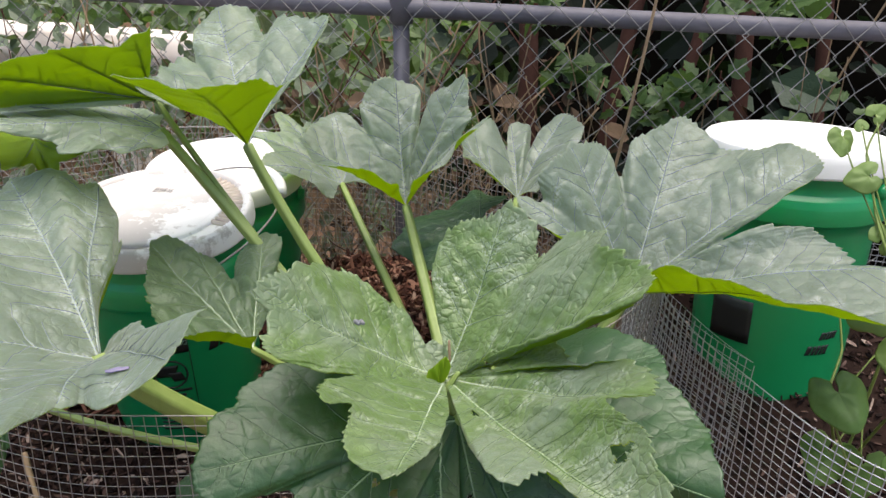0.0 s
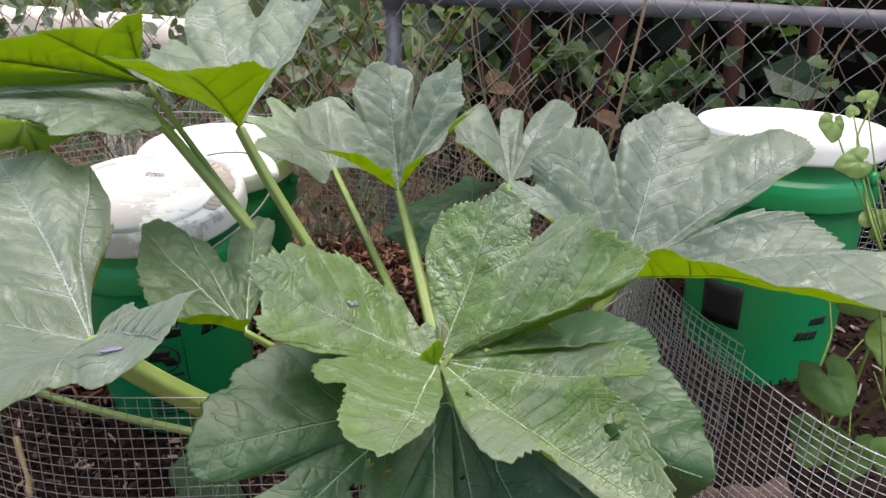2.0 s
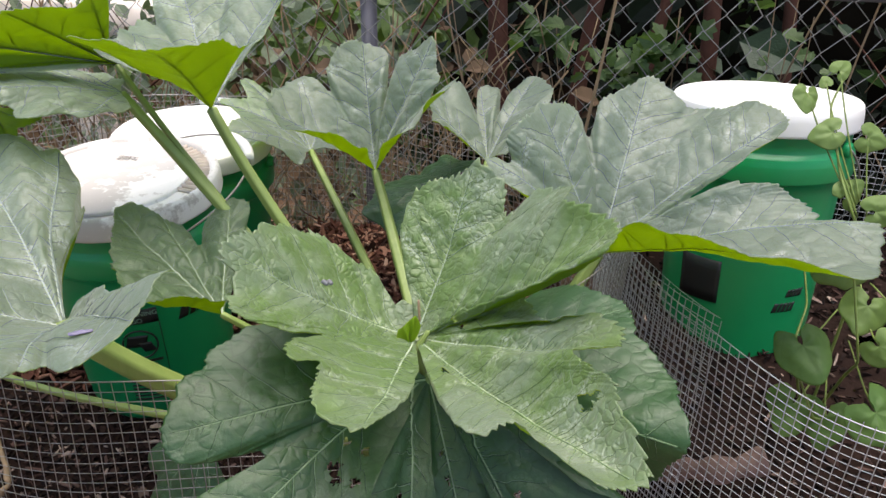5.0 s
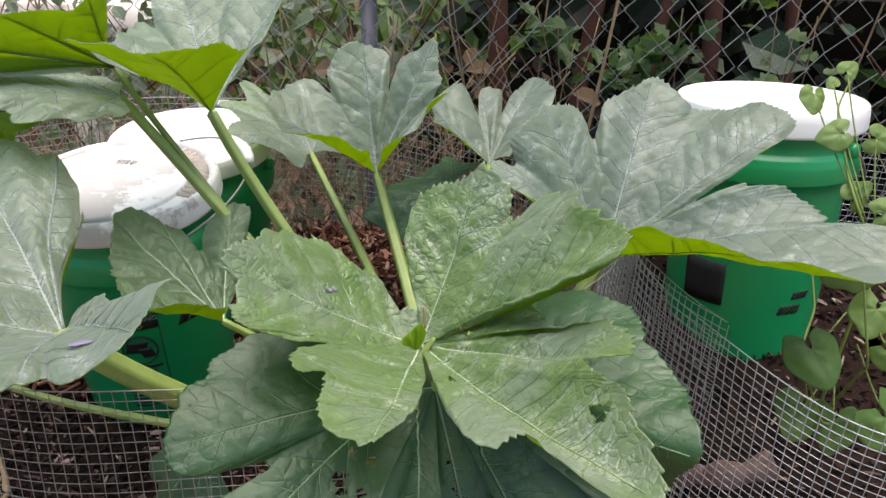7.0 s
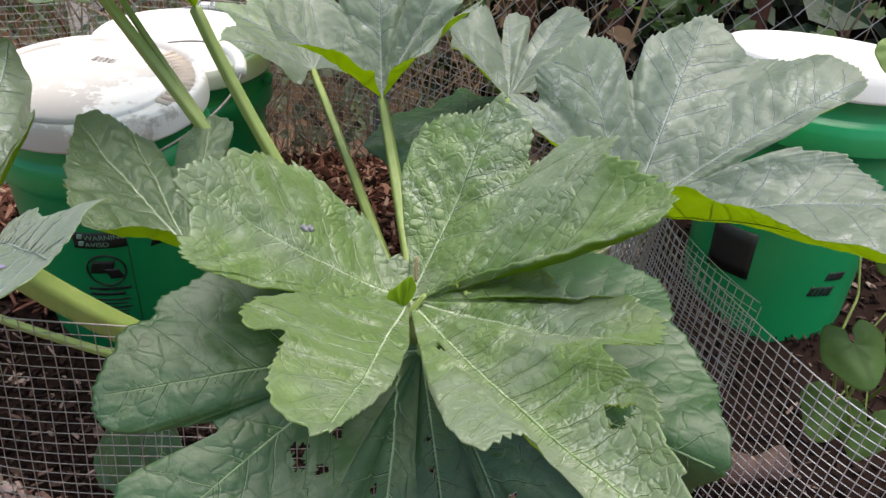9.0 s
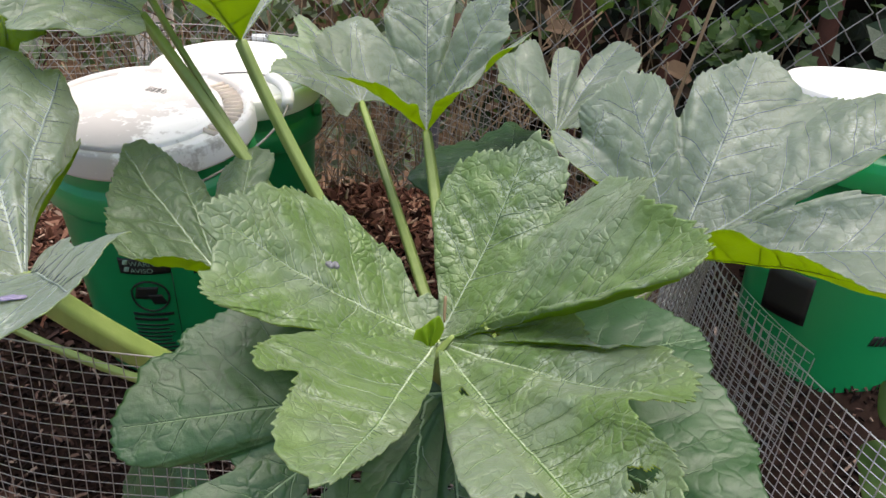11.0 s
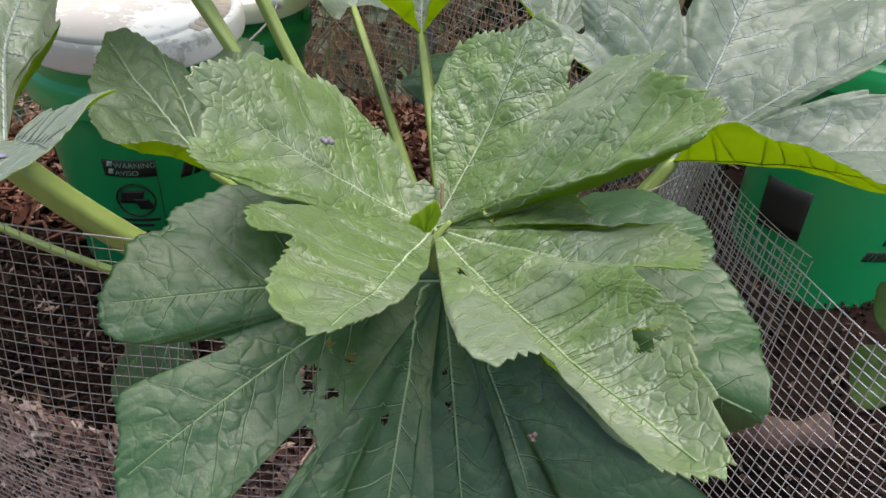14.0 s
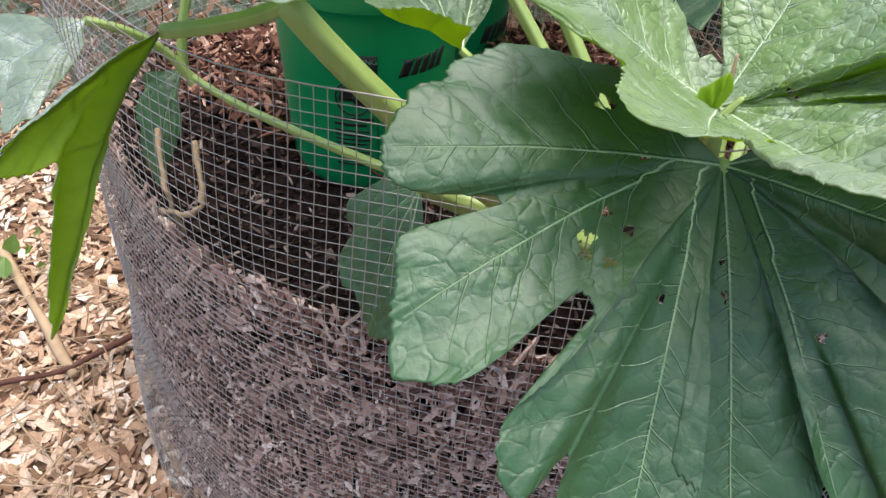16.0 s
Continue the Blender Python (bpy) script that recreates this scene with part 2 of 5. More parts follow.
# the next two leaf colours have the hedge's shade mixed in
HEDGE_DARK = leaf_mat("shaded_hedge_leaf", (0.005, 0.010, 0.005), (0.009, 0.017, 0.008), (0.02, 0.03, 0.02), 0.6, 0.15, (0.05, 0.12, 0.02), 0.1, 0.3, veined=False)
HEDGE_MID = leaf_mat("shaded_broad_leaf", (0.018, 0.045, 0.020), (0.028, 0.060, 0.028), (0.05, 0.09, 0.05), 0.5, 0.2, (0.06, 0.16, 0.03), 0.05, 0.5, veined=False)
HEDGE_LIGHT = leaf_mat("hedge_leaf_light", (0.10, 0.17, 0.055), (0.15, 0.22, 0.085), (0.2, 0.3, 0.1), 0.5, 0.3, (0.16, 0.30, 0.04), 0.1, veined=False)
IVY_LEAF = leaf_mat("ivy_leaf", (0.055, 0.110, 0.030), (0.090, 0.150, 0.048), (0.16, 0.24, 0.08), 0.5, 0.3, (0.16, 0.30, 0.04), 0.1, veined=False)
HEDGE_GREY = leaf_mat("grey_green_leaf", (0.105, 0.145, 0.085), (0.16, 0.20, 0.13), (0.2, 0.25, 0.15), 0.55, 0.2, (0.14, 0.22, 0.05), 0.1, veined=False)
# shade inside the hedge as a surface colour
HEDGE_SHADE = plain("foliage_shade", (0.014, 0.012, 0.009), 0.95, spec=0.0, var=0.5, scale=8)


# ---- building helpers ----
def add_mesh(name, verts, faces, mats, parent=None, label="", index=None, smooth=True, attrs=None):
    """One mesh object from arrays; faces is an (n, 3) or (n, 4) array, or a list of such arrays."""
    me = bpy.data.meshes.new(name)
    verts = np.asarray(verts, dtype=np.float32)
    groups = faces if isinstance(faces, list) else [faces]
    groups = [np.asarray(g, dtype=np.int32) for g in groups if len(g)]
    me.vertices.add(len(verts))
    me.vertices.foreach_set("co", verts.ravel())
    loops = np.concatenate([g.ravel() for g in groups])
    sizes = np.concatenate([np.full(len(g), g.shape[1], np.int32) for g in groups])
    me.loops.add(len(loops))
    me.loops.foreach_set("vertex_index", loops)
    me.polygons.add(len(sizes))
    starts = np.concatenate([[0], np.cumsum(sizes)[:-1]]).astype(np.int32)
    me.polygons.foreach_set("loop_start", starts)
    if index is not None:
        me.polygons.foreach_set("material_index", np.asarray(index, dtype=np.int32))
    me.polygons.foreach_set("use_smooth", np.full(len(sizes), smooth))
    for key, values in (attrs or {}).items():
        me.attributes.new(key, "FLOAT", "POINT").data.foreach_set("value", np.asarray(values, dtype=np.float32))
    for mm in mats if isinstance(mats, (list, tuple)) else [mats]:
        me.materials.append(mm)
    me.update(calc_edges=True)
    me.validate()
    ob = new(name, me)
    if parent is not None:
        ob.parent = parent
    if label:
        tagged(ob, label)
    return ob


def part(name, bm, material, parent, label="", smooth=True):
    """Links a bmesh as one mesh object under a thing or a part."""
    me = bpy.data.meshes.new(name)
    bm.normal_update()
    bm.to_mesh(me)
    bm.free()
    me.materials.append(material)
    me.polygons.foreach_set("use_smooth", [smooth] * len(me.polygons))
    ob = new(name, me)
    ob.parent = parent
    if label:
        tagged(ob, label)
    return ob


def empty(name, m=None):
    ob = new(name)
    ob.empty_display_size = 0.05
    if m is not None:
        ob.matrix_world = m
    return ob


def tubes(paths, radii, sides=5, caps=True):
    """Arrays for tubes along paths (each (n, 3)); radii: one number or (n,) for each."""
    V, Fq, Ft, base = [], [], [], 0
    for p, r in zip(paths, radii):
        p = np.asarray(p, float)
        n = len(p)
        r = np.full(n, r) if np.isscalar(r) else np.asarray(r, float)
        d = np.gradient(p, axis=0)
        d /= np.linalg.norm(d, axis=1, keepdims=True) + 1e-9
        ref = np.where(np.abs(d[:, 2:3]) > 0.9, [[1.0, 0, 0]], [[0, 0, 1.0]])
        a = np.cross(d, ref)
        a /= np.linalg.norm(a, axis=1, keepdims=True) + 1e-9
        b = np.cross(d, a)
        ang = np.linspace(0, 2 * np.pi, sides, endpoint=False)
        ring = p[:, None] + r[:, None, None] * (np.cos(ang)[None, :, None] * a[:, None] + np.sin(ang)[None, :, None] * b[:, None])
        V.append(ring.reshape(-1, 3))
        i, j = np.meshgrid(np.arange(n - 1), np.arange(sides), indexing="ij")
        j2 = (j + 1) % sides
        Fq.append(base + np.stack([i * sides + j, i * sides + j2, (i + 1) * sides + j2, (i + 1) * sides + j], -1).reshape(-1, 4))
        if caps and sides >= 3:
            k = np.arange(1, sides - 1)
            Ft.append(base + np.stack([np.zeros_like(k), k + 1, k], -1))
            Ft.append(base + (n - 1) * sides + np.stack([np.zeros_like(k), k, k + 1], -1))
        base += n * sides
    out = [np.concatenate(Fq)]
    if Ft:
        out.append(np.concatenate(Ft))
    return np.concatenate(V), out


def tube(name, path, radius, material, parent=None, label="", sides=10):
    v, f = tubes([path], [radius], sides)
    return add_mesh(name, v, f, material, parent, label)


def bezier(p0, p1, p2, p3, n=24):
    s = np.linspace(0, 1, n)[:, None]
    p0, p1, p2, p3 = (np.asarray(p, float) for p in (p0, p1, p2, p3))
    return (1 - s) ** 3 * p0 + 3 * (1 - s) ** 2 * s * p1 + 3 * (1 - s) * s * s * p2 + s ** 3 * p3


def crisp(profile, e=0.0007):
    """A profile whose corners stay sharp under smooth shading: a point just before and just after each."""
    pr = np.asarray(profile, float)
    out = [pr[0]]
    for a, b, c in zip(pr[:-2], pr[1:-1], pr[2:]):
        for q in (a, c):
            d = q - b
            out.append(b + d * min(0.4, e / (np.linalg.norm(d) + 1e-9)))
    return np.array(out + [pr[-1]])


def lathe(profile, segments=64):
    """Arrays of a turned shape about z; profile: (radius, z) from one end to the other."""
    pr = np.asarray(profile, float)
    ang = np.linspace(0, 2 * np.pi, segments, endpoint=False)
    v = np.stack([pr[:, None, 0] * np.cos(ang), pr[:, None, 0] * np.sin(ang), np.repeat(pr[:, 1:2], segments, 1)], -1).reshape(-1, 3)
    i, j = np.meshgrid(np.arange(len(pr) - 1), np.arange(segments), indexing="ij")
    j2 = (j + 1) % segments
    f = np.stack([i * segments + j, i * segments + j2, (i + 1) * segments + j2, (i + 1) * segments + j], -1).reshape(-1, 4)
    return v, f


rng = np.random.default_rng(7)


def shards(points, normals, size, aspect, thick, spread=0.5, gen=None):
    """Arrays of small tapered chips lying on points, each a bent six-cornered sliver."""
    gen = gen or rng
    n = len(points)
    L = size * np.clip(gen.lognormal(0, 0.45, n), 0.35, 1.9)[:, None]
    Wd = L / gen.uniform(aspect * 0.5, aspect * 1.6, n)[:, None]
    nn = normals + gen.normal(0, spread, (n, 3))
    nn /= np.linalg.norm(nn, axis=1, keepdims=True)
    a = np.cross(nn, gen.normal(0, 1, (n, 3)))
    a /= np.linalg.norm(a, axis=1, keepdims=True)
    b = np.cross(nn, a)
    t = thick * gen.uniform(0.5, 1.5, n)[:, None]
    lift = gen.uniform(0.0, 0.6, n)[:, None] * t
    vs = []
    for u, w, h in ((-1, -0.7, 1), (0.1, -1, 1.5), (1, -0.5, 1), (1, 0.6, 1), (0.0, 1, 1.6), (-1, 0.5, 1), (-0.9, -0.6, -1), (0.9, -0.5, -1), (0.9, 0.5, -1), (-0.9, 0.5, -1)):
        jit = 1 + gen.uniform(-0.25, 0.25, (n, 1))
        vs.append(points + a * (L * u * 0.5 * jit) + b * (Wd * w * 0.5 * jit) + nn * (t * h * 0.5 + lift))
    v = np.stack(vs, 1).reshape(-1, 3)
    base = (np.arange(n) * 10)[:, None]
    quads = np.concatenate([base + np.array(q) for q in ([0, 1, 4, 5], [1, 2, 3, 4], [6, 9, 8, 7], [2, 7, 8, 3], [0, 5, 9, 6])])
    tris = np.concatenate([base + np.array(q) for q in ([0, 6, 1], [6, 7, 1], [7, 2, 1], [5, 4, 9], [9, 4, 8], [8, 4, 3])])
    return v, [quads, tris]


def fbm(x, y, seed=0.0):
    """Cheap smooth noise on arrays, about -1 to 1."""
    out = np.zeros_like(x)
    for k, (f, a) in enumerate(((1.0, 0.5), (2.1, 0.28), (4.3, 0.16), (8.9, 0.08))):
        out += a * np.sin(f * x * 1.7 + 3.1 * k + seed + 1.3 * np.sin(f * y * 1.1 + seed * 2 + k)) * np.cos(f * y * 1.6 - 1.7 * k + seed * 0.7 + np.sin(f * x * 0.9 + k))
    return out


# ---- ground ----
def ground_sheet():
    xs = np.concatenate([[-60, -30, -12, -6], np.linspace(-3, 3, 90), [6, 12, 30, 60]])
    ys = np.concatenate([[-60, -20, -6], np.linspace(-1.5, 3.5, 80), [6, 12, 30, 60]])
    X, Y = np.meshgrid(xs, ys, indexing="ij")
    Z = 0.02 * fbm(X * 3, Y * 3, 1.0) * (np.abs(X) < 4)
    n, k = X.shape
    i, j = np.meshgrid(np.arange(n - 1), np.arange(k - 1), indexing="ij")
    f = np.stack([i * k + j, (i + 1) * k + j, (i + 1) * k + j + 1, i * k + j + 1], -1).reshape(-1, 4)
    g = add_mesh("ground", np.stack([X, Y, Z], -1).reshape(-1, 3), f, EARTH)
    tagged(g, "brown earth path strewn with wood chips", "ground", kind="structure")


ground_sheet()


def chip_litter():
    n = 24000
    x = -0.55 - 1.9 * rng.random(n) ** 1.4
    y = -0.2 + 2.3 * rng.random(n)
    stray = rng.random(n) < 0.30
    x = x + stray * rng.normal(0, 0.35, n)
    y = y + stray * rng.normal(0, 0.35, n)
    z = 0.02 * fbm(x * 3, y * 3, 1.0) + 0.002 + 0.012 * rng.random(n)
    v, f = shards(np.stack([x, y, z], -1), np.tile([0, 0, 1.0], (n, 1)), 0.027, 3.0, 0.005, 0.45)
    ob = add_mesh("wood_chips", v, f, WOOD_CHIPS, smooth=False)
    tagged(ob, "scattered pale tan shredded wood chips covering the path", "wood chips", kind="stuff")
    paths, radii = [], []
    for _ in range(420):
        a = rng.uniform(0, 6.28)
        L = rng.uniform(0.05, 0.25)
        p = np.array([-0.80 - 1.2 * rng.random() ** 1.6, 0.1 + 1.8 * rng.random(), 0.02 + 0.02 * rng.random()])
        e = p + L * np.array([math.cos(a), math.sin(a), rng.uniform(-0.03, 0.2)])
        paths.append(bezier(p, p + (e - p) * 0.3 + rng.normal(0, 0.01, 3), p + (e - p) * 0.7 + rng.normal(0, 0.01, 3), e, 8))
        radii.append(rng.uniform(0.0008, 0.0022))
    v, f = tubes(paths, radii, 4)
    tagged(add_mesh("dry_straw", v, f, STRAW), "loose dry straw and thin stems on the path", "straw", kind="stuff")


chip_litter()


# ---- wire cages filled with compost ----
def ring_point(c, th, grow=0.0):
    """Plan of a cage's wall: an uneven oval."""
    cx, cy, a, b, ph, amp = c[:6]
    w = 1 + amp * np.sin(3 * th + ph) + 0.5 * amp * np.sin(7 * th + 2.3 * ph)
    return cx + (a * w + grow) * np.cos(th), cy + (b * w + grow) * np.sin(th)


def rim_height(c, th, base):
    return base + 0.010 * np.sin(2 * th + c[4]) + 0.006 * np.sin(9 * th + 2 * c[4]) - c[6] * np.exp(-(((th - 4.75) / 0.65) ** 2))


CAGE_LEFT = (-0.301, 1.100, 0.608, 0.455, 0.6, 0.012, 0.0)
CAGE_RIGHT = (0.735, 1.215, 0.47, 0.46, 2.0, 0.012, 0.040)


def wire_cage(c, rim, name_label, gauge, belly=0.0, wire=WIRE):
    th = np.linspace(0, 2 * np.pi, 2000)
    x, y = ring_point(c, th)
    s = np.concatenate([[0], np.cumsum(np.hypot(np.diff(x), np.diff(y)))])
    cell = 0.0130
    nv = int(s[-1] / cell)
    tv = np.interp(np.linspace(0, s[-1], nv, endpoint=False), s, th)
    rows = int(rim / cell)
    root = empty("wire_cage", pose(c[0], c[1], 0))
    tagged(root, name_label, "wire cage")

    def wall(t, z):
        bulge = 0.010 * np.sin(z * 6 + 2 * t) + 0.006 * np.sin(5 * t + z * 14) + belly * (rim - z)
        return ring_point(c, t, bulge)

    paths, radii = [], []
    for t in tv:
        top = rim_height(c, t, rim)
        z = np.linspace(0.0, top + 0.004 * rng.random(), 26)
        tt = t + 0.004 * np.sin(z * 9 + t * 5)
        px, py = wall(tt, z)
        paths.append(np.stack([px - c[0], py - c[1], z], -1))
        radii.append(gauge)
    v, f = tubes(paths, radii, 4, caps=False)
    tagged(add_mesh("wire_grid", v, f, wire, root), kind="stuff")
    paths, radii = [], []
    tt = np.linspace(0, 2 * np.pi, nv + 1)
    for r in range(rows + 1):
        frac = r / rows
        z = frac * rim_height(c, tt, rim) + 0.0025 * np.sin(5 * tt + r * 0.2)
        px, py = wall(tt, z)
        paths.append(np.stack([px - c[0], py - c[1], z], -1))
        radii.append(0.00095 if r == rows else gauge)
    v, f = tubes(paths, radii, 4, caps=False)
    tagged(add_mesh("wire_grid", v, f, wire, root), kind="stuff")
    return root


wire_cage(CAGE_LEFT, 0.955, "round cage of galvanised hardware cloth filled with dark compost", 0.00056, 0.02)
cage_right = wire_cage(CAGE_RIGHT, 0.915, "galvanised hardware cloth cage round a green bucket bed", 0.00068, 0.0, WIRE_BRIGHT)


def overlap_panel(root, c, rim, t0, t1):
    """The loose end of the wire cloth, lapped inside the cage."""
    th = np.linspace(t0, t1, 400)
    x, y = ring_point(c, th, -0.016)
    s = np.concatenate([[0], np.cumsum(np.hypot(np.diff(x), np.diff(y)))])
    tv = np.interp(np.arange(0, s[-1], 0.0125), s, th)
    paths = []
    for t in tv:
        z = np.linspace(0.28, rim - 0.012 + 0.006 * rng.random(), 20)
        px, py = ring_point(c, t + 0.02 * (z - 0.6), -0.016 + 0.006 * np.sin(z * 8 + t))
        paths.append(np.stack([px - c[0], py - c[1], z], -1))
    v, f = tubes(paths, [0.00068] * len(paths), 4, caps=False)
    tagged(add_mesh("wire_grid", v, f, WIRE_BRIGHT, root), kind="stuff")
    paths = []
    for z in np.arange(0.28, rim - 0.012, 0.0125):
        zz = z + 0.03 * (tv - t0) / (t1 - t0)
        px, py = ring_point(c, tv, -0.016 + 0.006 * np.sin(z * 8 + tv))
        paths.append(np.stack([px - c[0], py - c[1], np.minimum(zz, rim - 0.006)], -1))
    v, f = tubes(paths, [0.00068] * len(paths), 4, caps=False)
    tagged(add_mesh("wire_grid", v, f, WIRE_BRIGHT, root), kind="stuff")


overlap_panel(cage_right, CAGE_RIGHT, 0.915, 3.15, 3.90)


def compost(c, top, mound, label, bits, mulch, belly=0.0):
    """The heap inside a cage: its side behind the wire and its uneven top."""
    nt, nr, nz = 220, 34, 40
    th = np.linspace(0, 2 * np.pi, nt, endpoint=False)
    rings = []

    def top_z(x, y):
        z = top + 0.018 * fbm(x * 9, y * 9, 3.0)
        for mx, my, mr, mh in mound:
            z = z + mh * np.exp(-((x - mx) ** 2 + (y - my) ** 2) / mr ** 2)
        return z

    ex, ey = ring_point(c, th, -0.032)
    for k in range(nz):
        g = -0.030 - 0.010 * (fbm(th * 14, np.full(nt, k * 0.5), 5.0) + 1) * 0.8
        zz = top_z(ex, ey) * k / (nz - 1)
        px, py = ring_point(c, th, g + belly * (top - zz))
        rings.append(np.stack([px, py, zz], -1))
    for k in range(1, nr):
        w = 1 - k / nr
        px, py = c[0] + (ex - c[0]) * w, c[1] + (ey - c[1]) * w
        rings.append(np.stack([px, py, top_z(px, py)], -1))
    v = np.concatenate(rings)
    R = len(rings)
    i, j = np.meshgrid(np.arange(R - 1), np.arange(nt), indexing="ij")
    j2 = (j + 1) % nt
    f = np.stack([i * nt + j, i * nt + j2, (i + 1) * nt + j2, (i + 1) * nt + j], -1).reshape(-1, 4)
    heap = add_mesh("compost_heap", v, f, SOIL)
    tagged(heap, label, "compost", kind="stuff")
    # loose bits on top and pressed against the wire
    n1 = bits
    t = rng.uniform(0, 2 * np.pi, n1)
    w = np.sqrt(rng.random(n1)) * 0.97
    ax, ay = ring_point(c, t, -0.02)
    px, py = c[0] + (ax - c[0]) * w, c[1] + (ay - c[1]) * w
    pts = np.stack([px, py, top_z(px, py) + 0.004], -1)
    nrm = np.tile([0, 0, 1.0], (n1, 1))
    n2 = int(bits * 1.5)
    t = rng.uniform(np.pi * 0.95, np.pi * 2.05, n2)
    qz = top * rng.random(n2) ** 0.8
    qx, qy = ring_point(c, t, -0.028 + belly * (top - qz))
    pts2 = np.stack([qx, qy, qz], -1)
    nrm2 = np.stack([np.cos(t), np.sin(t), 0 * t], -1)
    pts2[:, 2] = np.minimum(pts2[:, 2], top_z(qx, qy))
    if mulch:
        # paler shreds lower down against the wire
        n3 = 30000
        t3 = rng.uniform(np.pi * 0.95, np.pi * 2.02, n3)
        sz = 0.66 * rng.random(n3) ** 1.5
        sx, sy = ring_point(c, t3, -0.026 + belly * (top - sz))
        v, f = shards(np.stack([sx, sy, sz], -1), np.stack([np.cos(t3), np.sin(t3), 0 * t3], -1), 0.021, 4.0, 0.003, 0.5)
        tagged(add_mesh("wood_shreds", v, f, WOOD_SHREDS, smooth=False), "pinkish brown shredded wood low in the cage", "mulch", kind="stuff")
        # long reddish shreds over the back of the heap
        back = pts[:, 1] > c[1] - 0.10
        v, f = shards(pts[back] + np.array([0, 0, 0.006]), nrm[back], 0.026, 5.0, 0.003, 0.6)
        tagged(add_mesh("bark_mulch", v, f, MULCH_BITS, smooth=False), "red-brown shredded bark mulch under the leaves", "mulch", kind="stuff")
        pts, nrm = pts[~back], nrm[~back]
    v, f = shards(np.concatenate([pts, pts2]), np.concatenate([nrm, nrm2]), 0.0125, 3.6, 0.0025, 0.5)
    tagged(add_mesh("mulch_bits", v, f, COMPOST_BITS, smooth=False), "shredded brown bark and leaf litter in the compost", "mulch", kind="stuff")
    return top_z


heap_left = compost(CAGE_LEFT, 0.60, [(0.06, 0.90, 0.16, 0.10), (-0.62, 1.15, 0.2, 0.04), (-0.14, 1.36, 0.26, 0.10), (-0.47, 0.93, 0.17, -0.055)], "dark crumbly compost heap held by the wire", 11000, True, 0.02)
heap_right = compost(CAGE_RIGHT, 0.69, [(0.53, 1.29, 0.15, 0.02), (0.44, 0.98, 0.20, -0.10)], "dark compost under the green bucket", 2600, False)


# ---- chain-link fence ----
FENCE_Y, RAIL_Z = 1.60, 1.187


def chain_link_fence():
    root = empty("chain_link_fence", pose(0, FENCE_Y, 0))
    tagged(root, "grey chain-link fence with weathered galvanised rail and post", "fence")
    w, h = 0.062, 0.064
    x0, x1 = -3.2, 3.2
    nz = int((RAIL_Z + 0.03) / (h / 2))
    paths, radii = [], []
    for k in range(int((x1 - x0) / (w / 2))):
        z = np.arange(nz + 1) * h / 2 + 0.02
        side = np.where((np.arange(nz + 1) + k) % 2 == 0, 0.0, 1.0)
        x = x0 + k * w / 2 + side * (w / 2 * 1.04)
        x = x + 0.006 * np.sin(z * 5 + k) + 0.003 * rng.normal(0, 1, nz + 1)
        y = -0.022 + np.where(side > 0.5, 0.003, -0.003) + 0.004 * np.sin(k * 0.7 + z * 3)
        paths.append(np.stack([x, y, z], -1))
        radii.append(0.0012)
    v, f = tubes(paths, radii, 5)
    tagged(add_mesh("chain_link_mesh", v, f, FENCE_WIRE, root, smooth=False), "diamond wire mesh", kind="stuff")
    tube("top_rail", np.stack([np.linspace(x0, x1, 40), np.zeros(40), RAIL_Z + 0.002 * np.sin(np.linspace(0, 9, 40))], -1), 0.0175, FENCE_PIPE, root, sides=16)
    for px in (-0.19, -2.6, 2.25):
        tube("fence_post", [[px, 0.0, -0.05], [px, 0.0, 0.6], [px, 0.0, RAIL_Z + 0.01]], 0.0165, FENCE_PIPE, root, sides=16)
        v, f = lathe([(0.0001, 0.055), (0.012, 0.052), (0.020, 0.04), (0.0235, 0.02), (0.0235, -0.03), (0.0165, -0.03)], 20)
        add_mesh("post_cap", v + np.array([px, 0, RAIL_Z]), f, FENCE_PIPE, root)


chain_link_fence()


